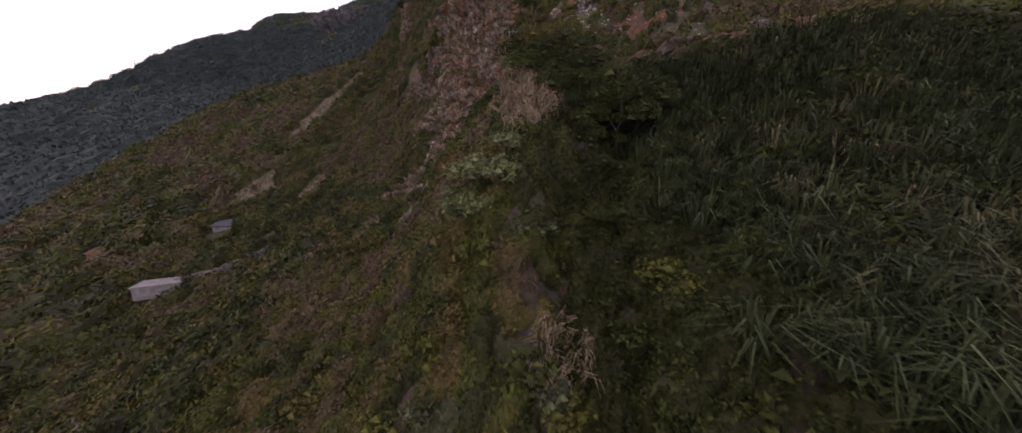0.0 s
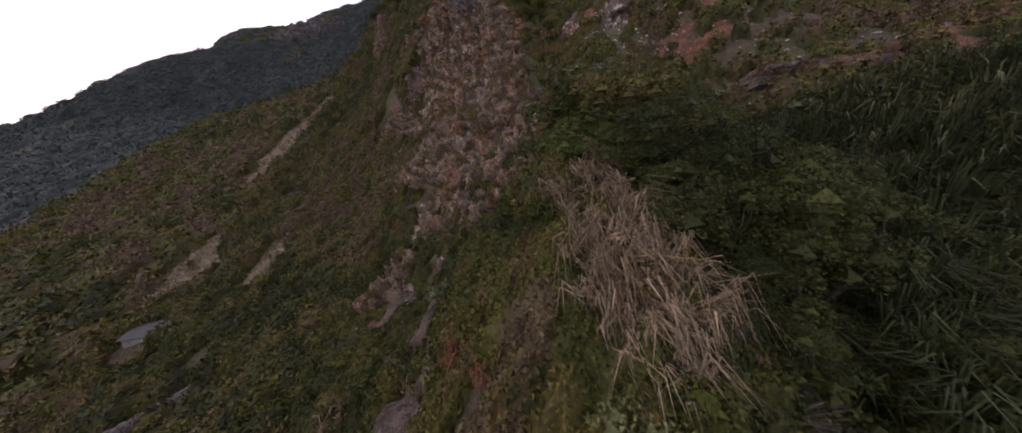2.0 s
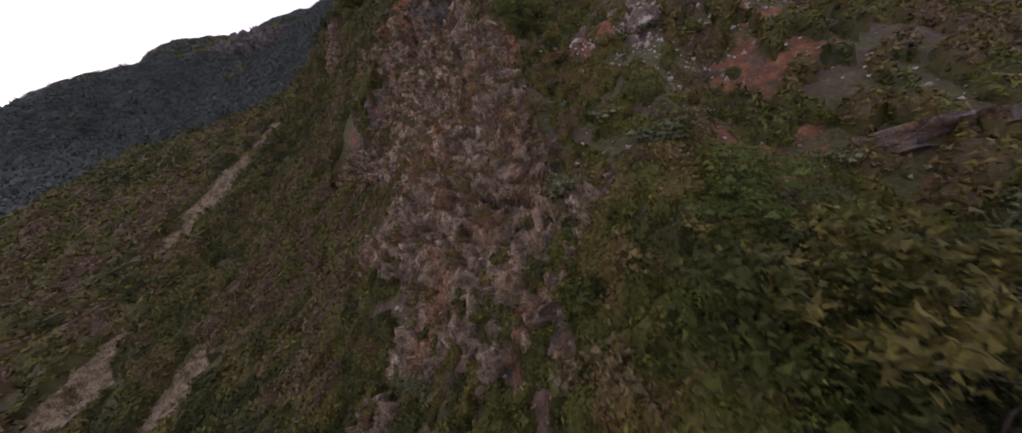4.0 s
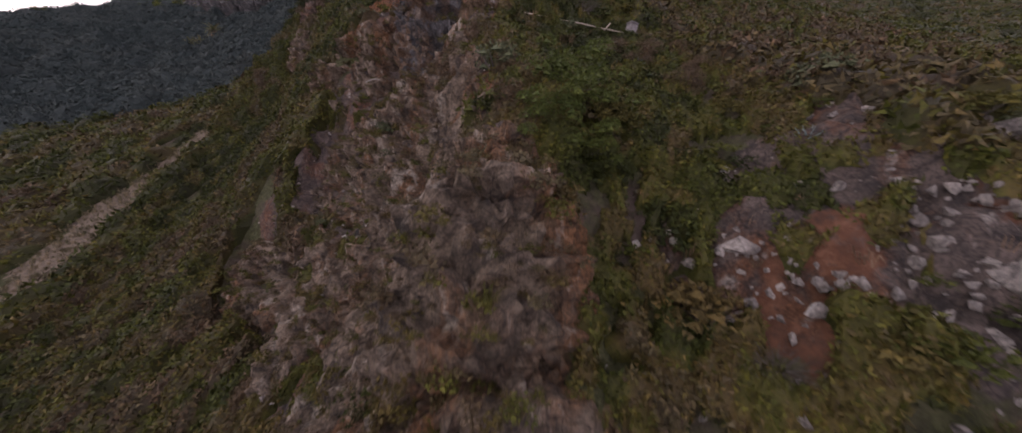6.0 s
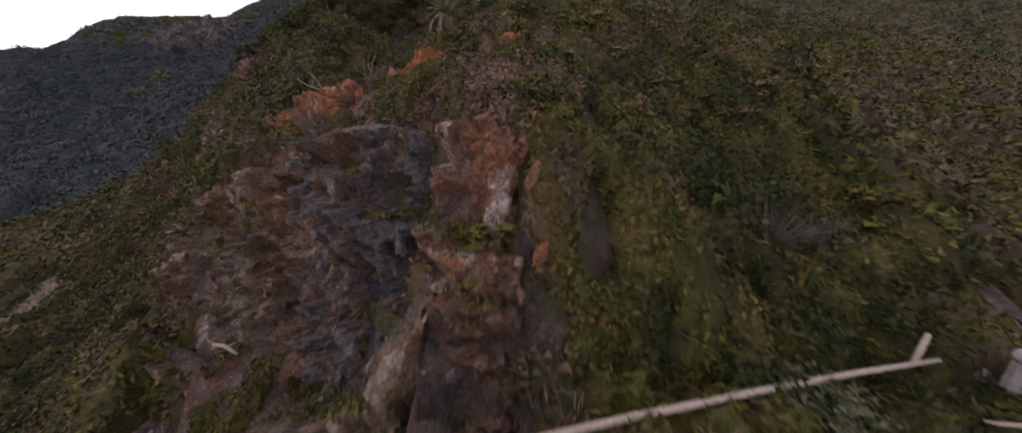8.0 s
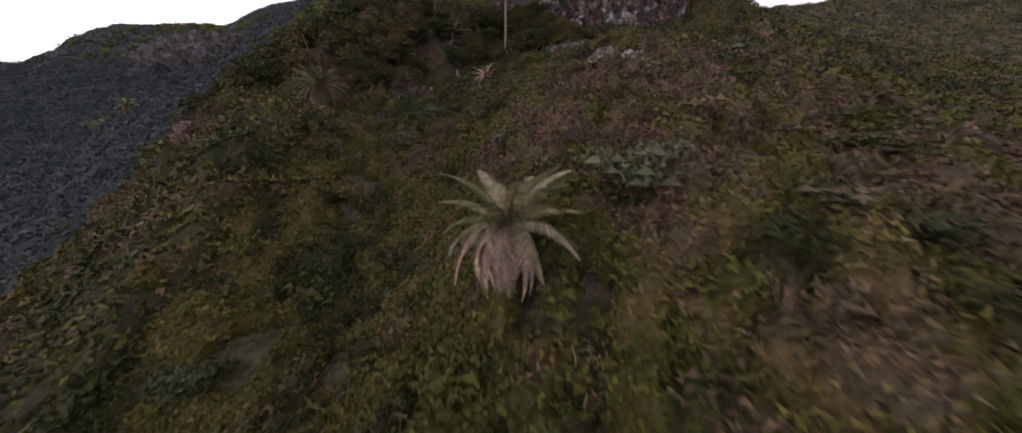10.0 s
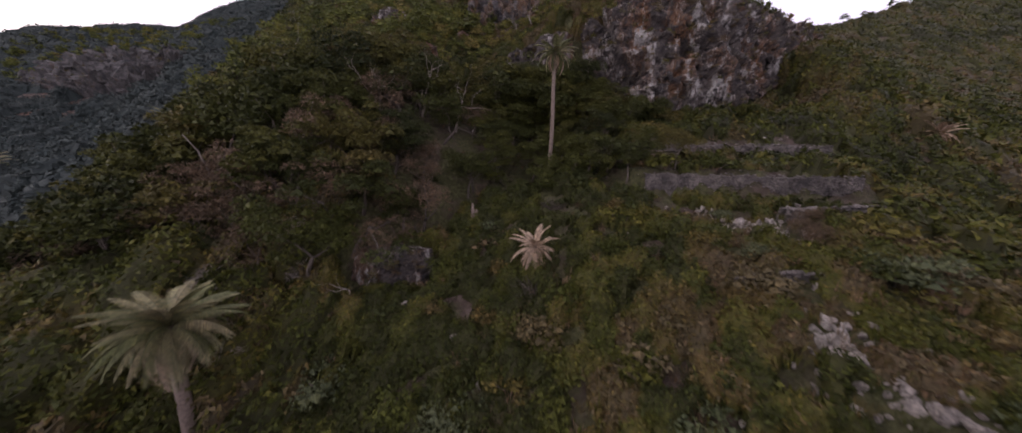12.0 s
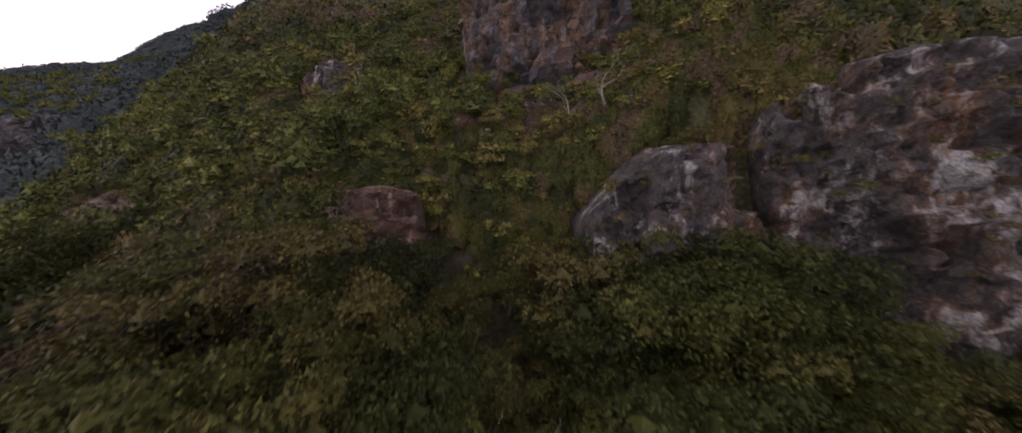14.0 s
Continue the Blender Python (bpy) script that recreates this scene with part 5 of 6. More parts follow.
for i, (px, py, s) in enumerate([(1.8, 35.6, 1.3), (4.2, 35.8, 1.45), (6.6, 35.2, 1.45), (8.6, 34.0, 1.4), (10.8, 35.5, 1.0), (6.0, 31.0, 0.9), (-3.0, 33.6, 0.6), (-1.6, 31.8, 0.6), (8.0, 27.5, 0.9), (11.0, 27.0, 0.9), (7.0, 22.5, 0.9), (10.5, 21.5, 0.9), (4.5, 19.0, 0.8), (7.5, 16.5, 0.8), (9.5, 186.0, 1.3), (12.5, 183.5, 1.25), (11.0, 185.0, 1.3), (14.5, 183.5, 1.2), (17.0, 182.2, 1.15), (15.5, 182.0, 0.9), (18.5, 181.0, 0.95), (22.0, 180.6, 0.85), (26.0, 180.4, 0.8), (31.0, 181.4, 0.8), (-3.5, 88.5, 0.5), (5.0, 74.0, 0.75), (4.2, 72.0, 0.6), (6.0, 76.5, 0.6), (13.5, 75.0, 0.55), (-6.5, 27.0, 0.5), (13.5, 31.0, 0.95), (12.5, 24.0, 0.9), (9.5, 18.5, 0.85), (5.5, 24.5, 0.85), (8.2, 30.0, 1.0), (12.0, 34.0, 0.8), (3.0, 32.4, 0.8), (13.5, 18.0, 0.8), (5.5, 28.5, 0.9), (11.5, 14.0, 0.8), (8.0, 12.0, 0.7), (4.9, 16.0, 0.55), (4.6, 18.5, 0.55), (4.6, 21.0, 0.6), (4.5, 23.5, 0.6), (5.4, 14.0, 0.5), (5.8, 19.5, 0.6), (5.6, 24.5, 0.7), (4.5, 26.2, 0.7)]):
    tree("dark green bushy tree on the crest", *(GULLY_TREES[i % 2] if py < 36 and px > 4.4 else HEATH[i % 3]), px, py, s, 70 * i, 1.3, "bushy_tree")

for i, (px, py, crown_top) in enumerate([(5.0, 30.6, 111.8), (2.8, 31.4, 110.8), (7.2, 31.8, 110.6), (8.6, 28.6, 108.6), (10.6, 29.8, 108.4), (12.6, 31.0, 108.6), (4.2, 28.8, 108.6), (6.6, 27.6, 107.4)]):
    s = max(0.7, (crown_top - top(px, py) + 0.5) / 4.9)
    tree("tall dark evergreen tree in the gully behind dry canes, shade in its leaf colour", *GULLY_TREES[i % 2], px, py, s, 55 * i, 0.5, "bushy_tree")

for i, (px, py, crown_top) in enumerate([(-5.5, 190.2, 204.5), (-3.2, 189.6, 205.2), (-1.0, 190.2, 205.5), (1.2, 189.4, 204.8), (3.2, 190.0, 205.6), (5.2, 189.0, 204.5), (7.0, 188.2, 204.0), (8.8, 187.2, 203.5), (0.0, 187.0, 203.0), (4.4, 186.6, 202.6), (-3.8, 186.6, 203.0), (10.4, 186.2, 203.0), (12.6, 184.6, 201.5), (8.2, 189.0, 206.2), (5.6, 190.4, 207.4), (2.2, 191.0, 207.6), (-1.8, 191.6, 207.0), (-4.8, 192.2, 206.6)]):
    s = max(0.7, (crown_top - top(px, py) + 0.4) / 5.9)
    tree("dense dark evergreen tree below the streaked crag", *NEAR_OAKS[i % 4], px, py, s, 47 * i, 0.4, group="trees of the wood")

for i, (px, s) in enumerate([(246, 1.1), (262, 0.9), (266, 0.7), (284, 1.2), (301, 0.8)]):
    tree("small lone tree on the far skyline ridge", *OAKS[i % 4], px, 330.5, s, 80 * i, 0.3, group="trees of the skyline")

# shrubs near the path
SHRUB_KINDS = []
for i in range(4):
    r = np.random.default_rng(200 + i)
    SHRUB_KINDS.append(("rounded green shrub on the stony slope", mesh_from("foliage", *bush(r, 16, 700, 0.075), m_shrub, False), m_bark))
for i in range(2):
    r = np.random.default_rng(210 + i)
    SHRUB_KINDS.append(("grey-green spurge bush with fleshy twigs", mesh_from("foliage", *bush(r, 18, 700, 0.07), m_grey, False), m_bark))
for i in range(2):
    r = np.random.default_rng(220 + i)
    SHRUB_KINDS.append(("dry brown leafless bush of fine twigs", mesh_from("foliage", *joined(twigs(r, 120, 1.0, 1.0, 0.012), dry_bush(r, 8, 300, 0.012)), m_bark, False), m_bark))
SHRUBS_MADE = []
for label, me, wood in SHRUB_KINDS:
    r = np.random.default_rng(len(SHRUBS_MADE) + 1)
    out = []
    for k in range(4):
        a = k * 1.6 + r.random()
        out.append(tube([(0, 0, -0.4), (0.2 * math.cos(a), 0.2 * math.sin(a), 0.2), (0.5 * math.cos(a), 0.5 * math.sin(a), 0.55)], (0.05, 0.035, 0.015), 4))
    SHRUBS_MADE.append((label, me, mesh_from("stem", *joined(*out), wood)))
rng = np.random.default_rng(31)
x, y = jittered(-20, 18, 8, 178, 4.6, rng)
keep = rng.random(len(x)) < 0.85 - 0.5 * bare(x, y)
made = {}
for i, (px, py) in enumerate(zip(x[keep], y[keep])):
    k = int(rng.choice(8, p=(0.17, 0.17, 0.16, 0.14, 0.1, 0.08, 0.1, 0.08)))
    s = rng.uniform(0.9, 1.7)
    m = pose(px, py, top(px, py) - 0.1, 0, 0, rng.uniform(0, 360)) @ Matrix.Diagonal((s, s, s * rng.uniform(0.75, 1.1), 1))
    if k in made:
        copy_thing(made[k], m)
        continue
    label, me, stem = SHRUBS_MADE[k]
    ob = thing("shrub", label, "shrub", group="shrubs along the crest")
    part("foliage", me, ob)
    part("stem", stem, ob)
    ob.matrix_basis = m
    made[k] = ob


r = np.random.default_rng(240)
DRY_BUSH = mesh_from("foliage", *dry_bush(r, 22, 2600, 0.014, 0.95), m_brown, False)
GREY_BUSH = mesh_from("foliage", *joined(twigs(r, 500, 1.0, 1.0, 0.012), leaves(r, lobed(r, 14, 1.0, 0.9), 1400, 0.014, 16.0, 0.4, 0.7)), m_deadwood, False)
for px, py, s in [(9.5, 84.8, 1.8), (12.4, 84.6, 1.8), (11.2, 83.2, 1.6), (15.5, 84.0, 1.6), (12.5, 79.0, 1.7), (14.5, 80.5, 1.6), (-9.3, 148.5, 1.7), (-8.2, 149.6, 1.4), (-2.2, 147.6, 1.3), (-27.6, 154.0, 1.6), (-28.5, 166.0, 2.2), (-26.5, 164.0, 2.0), (-30.5, 168.0, 2.2), (-24.0, 168.5, 2.0), (-26.0, 171.0, 2.4), (12.0, 155.6, 1.5), (13.5, 156.6, 1.4), (-18.0, 172.5, 2.0), (9.0, 46.5, 1.4), (5.2, 47.5, 1.2)]:
    grey = px < -22
    ob = thing("dry_bush", "pale grey tangle of hanging dead twigs" if grey else "large grey-brown leafless bush of dense fine twigs", "bush", (px, py, top(px, py) - 0.2), "leafless bushes")
    ob.matrix_basis = pose(px, py, top(px, py) - 0.2, 0, 0, 70 * px) @ Matrix.Scale(s, 4)
    part("foliage", GREY_BUSH if grey else DRY_BUSH, ob)
    part("stem", SHRUBS_MADE[6][2], ob)


m_spurge = leaf_material("spurge_leaf", "", [(0.0, (0.085, 0.098, 0.04)), (1.0, (0.11, 0.12, 0.055))])
SPURGE = SHRUBS_MADE[4][1].copy()
SPURGE.materials[0] = m_spurge
for px, py, s in [(-1.6, 21.4, 2.0), (-2.9, 22.6, 1.9), (-0.6, 20.2, 1.8), (-2.2, 19.6, 1.6), (-3.6, 20.8, 1.5), (-0.4, 22.6, 1.5), (-4.4, 23.0, 1.3)]:
    ob = thing("shrub", "light grey-green spurge bush at the crest's edge", "shrub", group="spurge bushes of the crest")
    ob.matrix_basis = pose(px, py, top(px, py) + 0.5, 0, 0, 90 * px) @ Matrix.Scale(s, 4)
    part("foliage", SPURGE, ob)
    part("stem", SHRUBS_MADE[4][2], ob)
r_yellow = tree_meshes(141, 4.0, 2.4, 1800, 0.12, m_yellow)
for px, py, s in [(1.0, 174.6, 0.65), (0.2, 173.4, 0.5), (2.2, 175.6, 0.5)]:
    tree("yellowing leafy bush at the palm's foot", *r_yellow, px, py, s, px * 80, 0.6, "bushy_tree")


def palm(label, x, y, z0, height, radius, length, n, mat, dead=0, seed=1, bark=m_palm_bark):
    """A date palm: ringed trunk, a head of arching fronds, each a part."""
    rng = np.random.default_rng(seed)
    ob = thing("palm_tree", label, "palm tree", (x, y, z0))
    pts, rad = [], []
    for i in range(int(height * 4) + 2):
        h = -0.6 + (height + 0.6) * i / (int(height * 4) + 1)
        pts.append((0.06 * math.sin(h * 0.5), 0.05 * math.cos(h * 0.4), h))
        rad.append(radius * (1.1 - 0.25 * h / max(height, 1)) * (1 + 0.07 * (i % 2)))
    part("trunk", mesh_from("trunk", *tube(pts, rad, 9), bark), ob)
    part("boot", mesh_from("boot", *tube([(0, 0, height - 0.7), (0, 0, height - 0.2), (0, 0, height + 0.25)], (radius * 0.9, radius * 1.7, radius * 0.6), 9), bark), ob, "knob of old leaf bases")
    kinds = []
    for droop in (0.35, 0.75, 1.3):
        rib, v = [], []
        for i in range(9):
            q = i / 8
            rib.append((length * q * (1 - 0.22 * droop * q), 0, length * (0.5 * q - (0.35 + 0.55 * droop) * q * q)))
        for i in range(1, 34):
            q = i / 34
            j = min(int(q * 8), 7)
            w = q * 8 - j
            c = np.array(rib[j]) * (1 - w) + np.array(rib[j + 1]) * w
            ln = length * 0.2 * math.sin(math.pi * min(0.12 + 0.88 * q, 0.98)) ** 0.6
            for side in (-1, 1):
                e = c + np.array([ln * 0.5, side * ln * 0.8, -ln * (0.25 + 0.3 * droop)])
                v += [c + [0.03, 0, 0.02], c + [-0.03 - 0.012 * length, 0, 0], e]
        leaf = (np.array(v), np.arange(len(v)).reshape(-1, 3))
        kinds.append(mesh_from("frond", *joined(leaf, tube(rib, [0.05 * (1 - 0.8 * i / 8) for i in range(9)], 3)), mat, False))
    dry = None
    if dead:
        dry = kinds[2].copy()
        dry.materials[0] = m_dead_frond
    for i in range(n):
        q = i / n
        pitch = 74 - 108 * q + rng.normal() * 6
        me = kinds[0] if q < 0.35 else kinds[1] if q < 0.75 else kinds[2]
        if dead and q > 1 - dead:
            me = dry
        part("frond", me, ob, m=pose(0, 0, height, 0, 0, 137.5 * i + rng.normal() * 8) @ pose(0, 0, 0, 0, -pitch + 25, 0) @ Matrix.Scale(rng.uniform(0.85, 1.1), 4))
    return ob


palm("tall slender date palm with a grey ringed trunk", 0.0, 174.6, 189.4, 12.0, 0.21, 2.5, 40, m_frond, 0.16, 1)
palm("date palm with a full head of drooping fronds", -27.8, 160.0, 170.3, 8.6, 0.38, 3.9, 92, m_frond, 0.2, 2)
palm("dying short palm with pale brown fronds", -4.0, 163.7, top(-4.0, 163.7) - 0.6, 1.7, 0.3, 2.5, 34, m_dead_frond, 0, 3)
palm("date palm with hanging grey-green fronds on the slope", -4.2, 121.2, top(-4.2, 121.2) - 0.5, 3.4, 0.3, 2.9, 42, m_frond, 0.45, 4)
palm("far date palm on the wooded valley side", -127.3, 236.8, 177.5, 7.5, 0.4, 4.8, 36, m_frond, 0.2, 5)
palm("far date palm low on the valley side", -128.3, 229.8, 171.5, 5.5, 0.4, 4.8, 36, m_frond, 0.2, 6)
palm("far date palm beside two others", -135.0, 233.0, 171.0, 5.5, 0.4, 4.6, 34, m_frond, 0.2, 7)
palm("pale green palm half hidden by trees", -62.0, 206.0, 188.5, 6.5, 0.3, 3.6, 34, m_frond, 0.1, 8)
palm("palm with a rust-brown head on the open slope", 52.0, 172.0, top(52.0, 172.0) - 0.3, 1.8, 0.3, 2.6, 30, m_dead_frond, 0, 9)


def agave(x, y, s, seed):
    rng = np.random.default_rng(seed)
    ob = thing("agave", "blue-grey agave rosette with stiff pointed leaves", "agave", (x, y, top(x, y)), "agaves")
    v = np.array([(0, -0.07, 0), (0, 0.07, 0), (0.45, -0.1, 0.16), (0.45, 0.1, 0.16), (0.45, 0, 0.08), (1.0, 0, 0.22)])
    f = np.array([(0, 4, 2), (0, 1, 4), (1, 3, 4), (2, 4, 5), (4, 3, 5), (2, 5, 3)])
    me = mesh_from("leaf", v, f, m_agave, False)
    for i in range(24):
        part("leaf", me, ob, m=pose(0, 0, 0.05, 0, -65 + 62 * i / 24, 137.5 * i) @ Matrix.Scale(s * rng.uniform(0.8, 1.1), 4))
    return ob


for i, (x, y, s) in enumerate([(35.5, 77.0, 1.7), (33.0, 73.5, 1.5), (37.8, 72.6, 1.5), (31.0, 71.8, 1.3), (4.6, 61.7, 0.9), (14.0, 70.5, 1.0), (27.5, 74.5, 1.3), (24.0, 88.0, 1.1), (20.8, 52.5, 0.9), (11.0, 83.0, 0.9), (28.0, 96.0, 1.0)]):
    agave(x, y, s, i)


def hanging(rng, n, wide, length, width, fall=(0.12, -0.5, -0.8)):
    """Dry stalks that rise a little and then hang down the slope in a tangle."""
    a, r = rng.uniform(0, 2 * math.pi, n), wide * np.sqrt(rng.random(n))
    foot = np.stack([r * np.cos(a), r * np.sin(a), 0.6 * r * np.sin(a) + rng.uniform(-0.2, 0.3, n)], 1)
    ln = length * rng.uniform(0.35, 1.15, (n, 1))
    tuft = rng.integers(0, 30, n)
    foot = foot[tuft] + rng.normal(size=(n, 3)) * 0.1
    up = np.array([0.05, -0.35, 0.5]) + rng.normal(size=(30, 3))[tuft] * 0.5 + rng.normal(size=(n, 3)) * 0.15
    down = np.array(fall) + rng.normal(size=(30, 3))[tuft] * 0.35 + rng.normal(size=(n, 3)) * 0.15
    mid = foot + up * ln * 0.4
    tip = mid + down * ln * 0.7
    side = np.cross(up, rng.normal(size=(n, 3)))
    side *= width / np.linalg.norm(side, axis=1)[:, None]
    v = np.stack([foot - side, foot + side, mid - side, mid + side, tip], 1).reshape(-1, 3)
    k = np.arange(n)[:, None] * 5
    return v, np.concatenate([k + [0, 1, 3], k + [0, 3, 2], k + [2, 3, 4]], 0)


def cane_clump(name, label, x, y, count, length, width, wide, mat, seed, lift=0.2, fall=(0.12, -0.5, -0.8)):
    rng = np.random.default_rng(seed)
    ob = thing(name, label, "cane", (x, y, top(x, y) + lift))
    part("stem", mesh_from("stem", *hanging(rng, count, wide, length, width, fall), mat, False), ob)
    part("foliage", mesh_from("foliage", *hanging(rng, count // 2, wide * 1.1, length * 0.6, width * 2.2, fall), mat, False), ob, "thin papery dry leaves")
    return ob


for i, (x, y, h, lift) in enumerate([(0.4, 30.0, 2.0, 0.5), (2.2, 29.4, 2.2, 0.6), (0.0, 28.0, 2.2, 0.7), (1.8, 27.4, 2.4, 0.8), (0.2, 26.0, 2.3, 0.8), (2.2, 25.4, 2.5, 0.8), (1.2, 24.2, 2.0, 0.7), (1.2, 31.6, 1.6, 0.8), (2.4, 33.0, 1.4, 0.9)]):
    cane_clump("dry_cane_clump", "dry straw-coloured cane clump hanging over the crest", x, y, 300, h, 0.016, 1.2, m_straw, 300 + i, lift)
for i, (x, y, h) in enumerate([(-21, 24, 2.0), (-19, 26.5, 1.8), (-22.5, 28, 2.0), (-17, 22.5, 1.8), (-20, 31, 1.8), (-15.5, 33, 1.5), (2.2, 12.6, 1.2)]):
    cane_clump("dry_grass_clump", "tall dry beige grass clump on the flank", x, y, 300, h, 0.014, 1.5, m_straw, 320 + i, 0.4, (-0.2, -0.35, -0.5))
cane_clump("dead_fern", "russet dead fronds under green bushes", -6.2, 30.0, 260, 1.1, 0.015, 0.8, m_russet, 340, 0.7, (-0.1, -0.4, -0.6))
cane_clump("dead_fern", "rust-brown dead bush beside a green one", -4.6, 27.5, 220, 0.9, 0.015, 0.7, m_russet, 341, 0.6, (0.1, -0.4, -0.6))

# a bed of giant reeds below the red bank
rng = np.random.default_rng(41)
REEDS = [blades(rng, 34, 0.8, 1.5, 0.024, 0.9, (-0.2, -0.15, 0)) for i in range(4)]
x, y = jittered(9, 44, 6, 41, 0.95, rng)
keep = (rng.random(len(x)) < 0.9) & (y < 40 - 0.02 * (x - 20)) & (x > 12 - 0.1 * y + 1.5 * rng.normal(size=len(x)))
x, y = x[keep], y[keep]
stuff("reed_bed", scatter(REEDS, x, y, ground(x, y) + 0.6, rng.uniform(1.0, 1.8, len(x)), np.clip(0.4 + 0.35 * fractal(x, y, 6, 3, 97) + 0.15 * rng.normal(size=len(x)), 0, 1), rng), m_reed, "bed of grey-green giant reeds on the slope", "reeds")
x, y = jittered(-75, -40, 60, 150, 0.8, rng)
keep = most(x, y, DRY, 80) > 0.3
x, y = x[keep], y[keep]
stuff("dry_grass", scatter([blades(rng, 16, 0.8, 0.9, 0.035, 0.5) for i in range(3)], x, y, ground(x, y) - 0.1, rng.uniform(0.6, 1.1, len(x)), rng.uniform(0.75, 1.0, len(x)), rng), m_reed, "strip of dry straw grass down the slope", "dry grass")


def dead_tree(label, x, y, height, way, seed, depth=3, base=None, thick=0.05):
    rng = np.random.default_rng(seed)
    z = top(x, y) if base is None else base
    ob = thing("dead_tree", label, "dead tree", (x, y, z))
    out = []
    limb(rng, (0, 0, -0.5), way, height * 0.5, height * thick * 0.6, depth, out, 6, 0.4)
    part("trunk", mesh_from("trunk", *out[0], m_deadwood), ob)
    for k in out[1:7]:
        part("branch", mesh_from("branch", *k, m_deadwood), ob)
    if out[7:]:
        part("crown", mesh_from("crown", *joined(*out[7:]), m_deadwood), ob)
    return ob


for args in [("tall bleached forked dead tree trunk", -36.0, 175.5, 15.5, (0.03, -0.03, 1), 1, 1, 180.5, 0.03), ("grey leafless tree with many fine twigs", -31.0, 188.0, 10.5, (0.05, 0, 1), 2, 4), ("bleached crooked branches above the wood", -20.0, 183.5, 7.7, (-0.7, -0.3, 0.7), 3, 3), ("white dead limbs in the canopy", -15.5, 184.5, 7.7, (0.4, -0.3, 0.9), 4, 3), ("white dead limbs over dark trees", -11.0, 183.0, 7.7, (0.3, 0, 1), 5, 3),
             ("silver-grey dead snag on the slope", -57.0, 206.0, 8.0, (0.1, 0, 1), 6, 3), ("pale bare tree above the crag", 0.5, 206.0, 5.0, (0.2, 0, 1), 7, 4), ("bare grey tree on the upper slope", 3.5, 203.5, 5.0, (-0.1, 0, 1), 8, 4), ("fallen bleached tree with twigs", -29.0, 167.0, 5.0, (-0.5, -0.4, 0.5), 9, 4), ("thin dead tree by the palm", -19.0, 165.5, 4.5, (0, 0, 1), 10, 3), ("leafless pale shrub tree on the ledge", -16.0, 117.5, 5.0, (0.1, 0, 1), 11, 3), ("leafless pale shrub tree on the ledge", -11.5, 117.0, 4.5, (-0.1, 0, 1), 12, 3), ("twisted dead tree at the ledge's edge", -19.5, 116.5, 4.0, (-0.4, -0.2, 0.8), 13, 3), ("grey dead shrub above white rocks", 2.8, 113.5, 3.0, (0.2, 0, 1), 14, 3), ("bleached dead trunk leaning out of bushes", -26.0, 176.0, 6.0, (-0.9, -0.4, 0.35), 15, 3)]:
    dead_tree(*args)
ob = thing("stump", "short bleached broken stump among green bushes", "stump", (-9.0, 170.8, top(-9.0, 170.8)))
part("trunk", mesh_from("trunk", *tube([(0, 0, -0.5), (0.05, 0, 1.2), (0.02, 0.05, 1.9)], (0.26, 0.2, 0.08), 8), m_palm_bark), ob)
part("shard", mesh_from("shard", *tube([(0.35, 0, -0.5), (0.4, 0, 1.0), (0.45, 0.03, 1.3)], (0.2, 0.15, 0.05), 7), m_palm_bark), ob)


# ---- things that people left ----
def box(name, size, mat, parent, m, bevel=0.03, label=""):
    bm = bmesh.new()
    bmesh.ops.create_cube(bm, size=1.0, matrix=Matrix.Diagonal((*size, 1)))
    bmesh.ops.bevel(bm, geom=bm.edges[:], offset=bevel, segments=2, affect="EDGES")
    me = bpy.data.meshes.new(name)
    bm.to_mesh(me)
    bm.free()
    me.materials.append(mat)
    return part(name, me, parent, label, m)


tank = thing("water_tank", "pale concrete water tank with a flat slab roof", "water tank", (-53.6, 44.0, 79.3))
tank.matrix_basis = pose(-53.6, 44.0, 79.6, 0, 0, 24)
for nm, size, at in (("front_wall", (5.6, 0.25, 1.9), (0, -1.4, 0.55)), ("back_wall", (5.6, 0.25, 1.9), (0, 1.4, 0.55)), ("side_wall", (0.25, 2.55, 1.9), (-2.67, 0, 0.55)), ("side_wall", (0.25, 2.55, 1.9), (2.67, 0, 0.55))):
    box(nm, size, m_concrete, tank, pose(*at))
box("roof_slab", (5.9, 3.3, 0.2), m_concrete, tank, pose(0, 0, 1.61), 0.04, "weather-bleached concrete slab")
box("hatch", (0.8, 0.8, 0.12), m_concrete, tank, pose(1.6, 0.4, 1.77), 0.02)

hut = thing("stone_hut", "small ruined hut with a dark roof among bushes", "hut", (-54.6, 58.2, 85.6))
hut.matrix_basis = pose(-54.4, 58.0, 85.9, 0, 0, 10)
for nm, size, at in (("front_wall", (5.0, 0.35, 1.5), (0, -1.3, 0.6)), ("back_wall", (5.0, 0.35, 2.2), (0, 1.6, 0.9)), ("side_wall", (0.35, 2.55, 1.7), (-2.3, 0.15, 0.65)), ("side_wall", (0.35, 2.55, 1.7), (2.3, 0.15, 0.65))):
    box(nm, size, m_concrete, hut, pose(*at))
box("roof", (5.5, 3.9, 0.14), m_roof, hut, pose(0, 0.1, 1.76, 14, 0, 0), 0.03, "dark weathered sheet roof")

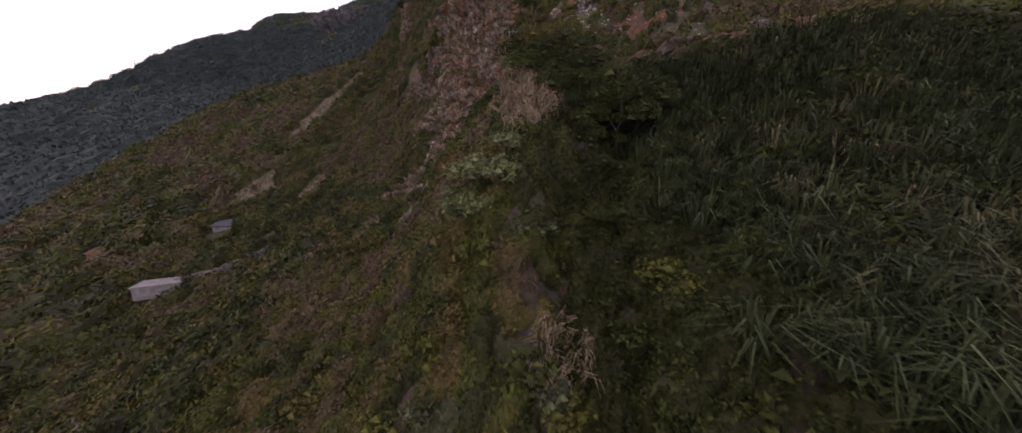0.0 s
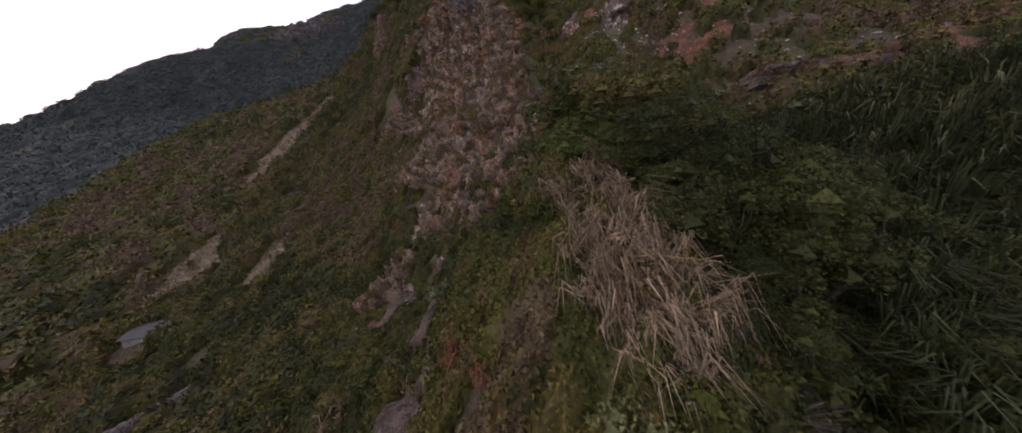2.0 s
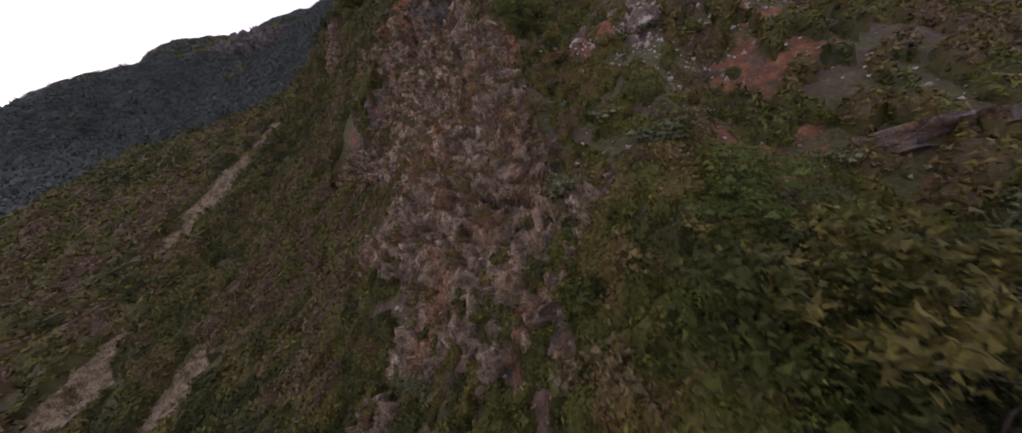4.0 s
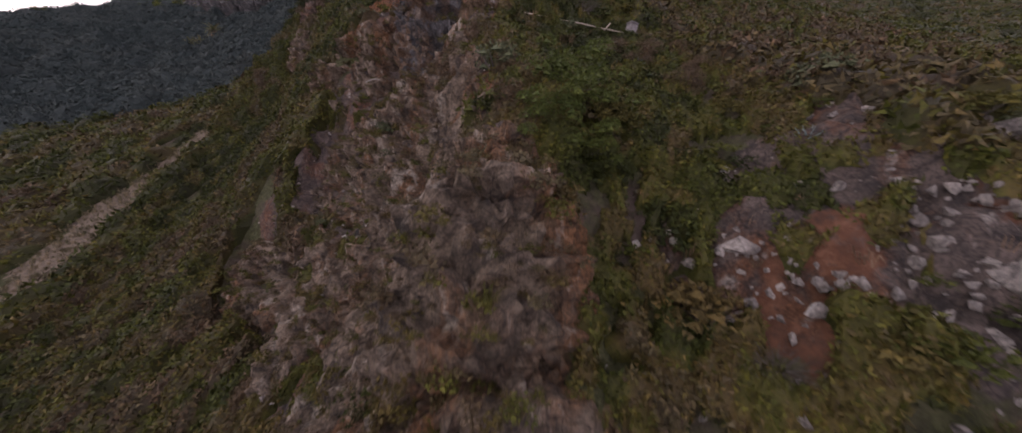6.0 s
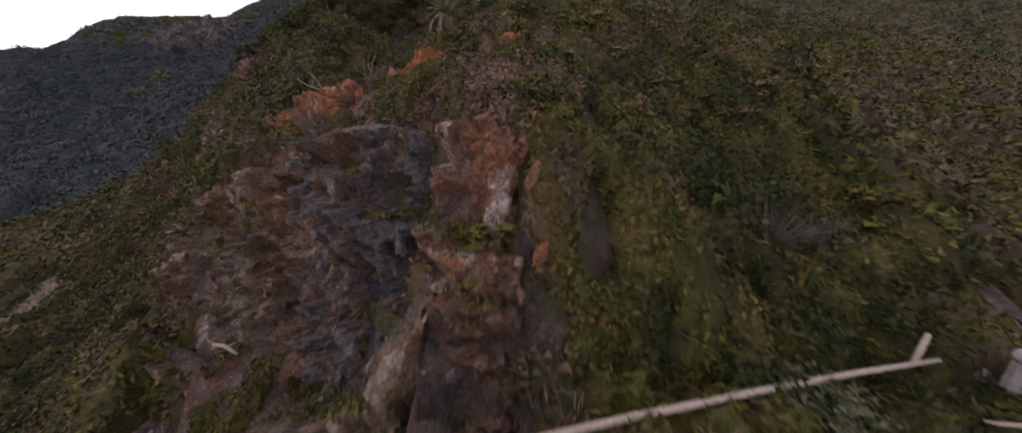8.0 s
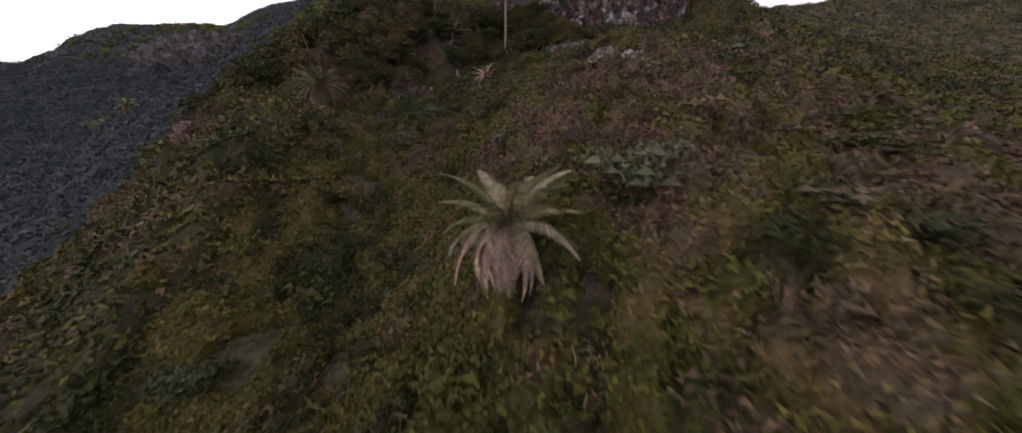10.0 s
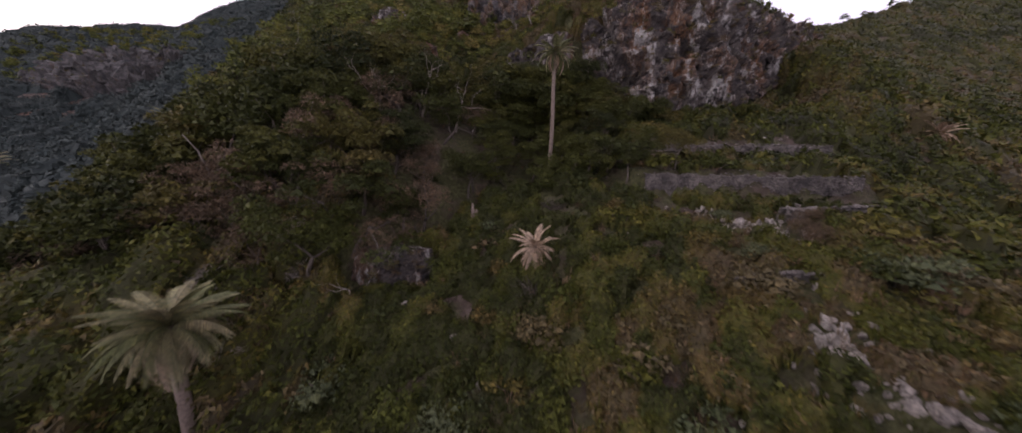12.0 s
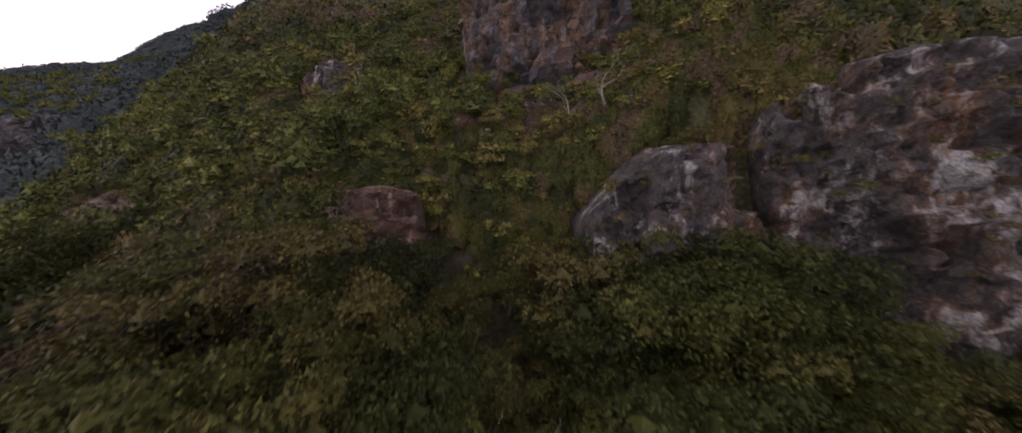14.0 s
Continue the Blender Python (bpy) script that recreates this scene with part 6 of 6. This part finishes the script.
spine = [Vector((3.7 * k, 0.42 * k, (0.0, 0.02, -0.08, -0.24, -0.5)[k])) for k in range(5)]
pole = thing("long_pole", "long weathered pole lying across the crest", "pole", (-2.5, 90.0, 146.35))
part("shaft", mesh_from("shaft", *tube(spine, (0.085, 0.085, 0.08, 0.075, 0.06), 7), m_pole), pole)
part("stub", mesh_from("stub", *tube([spine[4] + Vector((-1, 0, 0)), spine[4] + Vector((-0.3, 0.2, 0.8))], (0.09, 0.07), 6), m_pole), pole)
wire = thing("thin_pole", "thin grey pole leaning on a concrete block", "pole", (11.2, 90.0, top(11.2, 90.0) + 0.8))
part("shaft", mesh_from("shaft", *tube([(0, 0, 0.2), (4.6, -0.3, -0.5)], (0.05, 0.04), 6), m_pole), wire)
part("tip", mesh_from("tip", *tube([(0, 0, 0.2), (-0.4, 0.03, 0.3)], (0.04, 0.02), 5), m_pole), wire)
for x0, y0, z0, dx, dy, dz in ((-37.0, 124.0, 141.4, 2.6, -1.6, 0.1), (-17.5, 103.5, 141.2, 2.3, -1.5, 0.2), (15.3, 184.6, 200.6, 3.0, -0.4, 0.1)):
    log = thing("fallen_branch", "bleached fallen branch lying on rock", "branch", (x0, y0, z0))
    part("stem", mesh_from("stem", *tube([(0, 0, 0), (dx * 0.5, dy * 0.5, dz + 0.1), (dx, dy, dz)], (0.11, 0.1, 0.06), 6), m_deadwood), log)
    part("fork", mesh_from("fork", *tube([(dx * 0.6, dy * 0.6, dz + 0.08), (dx * 0.8, dy * 0.6, dz + 0.35)], (0.06, 0.03), 5), m_deadwood), log)
block = thing("concrete_block", "weathered pale concrete block beside a pole", "block", (12.7, 89.8, 146.0))
block.matrix_basis = pose(13.9, 90.7, 145.75, 4, 6, 20)
box("block_body", (1.0, 0.85, 1.1), m_concrete, block, pose(0, 0, 0), 0.12)
box("capping", (1.08, 0.92, 0.14), m_concrete, block, pose(0, 0, 0.6), 0.05)

# orange lichen on rocks of the crest
for i, (x, y, z, s) in enumerate([(-0.5, 93.2, 151.6, 0.9), (-0.3, 92.8, 149.6, 0.8), (-0.9, 92.6, 148.4, 0.6)]):
    ob = new("lichen_rock", BOULDERS[i % 5].copy())
    ob.data.materials[0] = m_lichen
    ob.matrix_basis = pose(x, y, z, 12 * i, 25, 60 * i) @ Matrix.Diagonal((0.3 * s, 0.3 * s, 0.75 * s, 1))
    tagged(ob, "rusty block of the rib crusted with orange lichen", "rock", "lichen rocks")
for i, (x, y, s) in enumerate([(-1.2, 86.2, 1.0), (-0.9, 85.2, 0.6), (0.9, 90.6, 0.6), (-4.6, 61.5, 0.7)]):
    ob = new("lichen_rock", BOULDERS[i % 5].copy())
    ob.data.materials[0] = m_lichen
    ob.matrix_basis = pose(x, y, top(x, y) + 0.15, 10 * i, 20, 50 * i) @ Matrix.Diagonal((0.18 * s, 0.2 * s, 0.7 * s, 1))
    tagged(ob, "rock crusted with bright orange lichen", "rock", "lichen rocks")
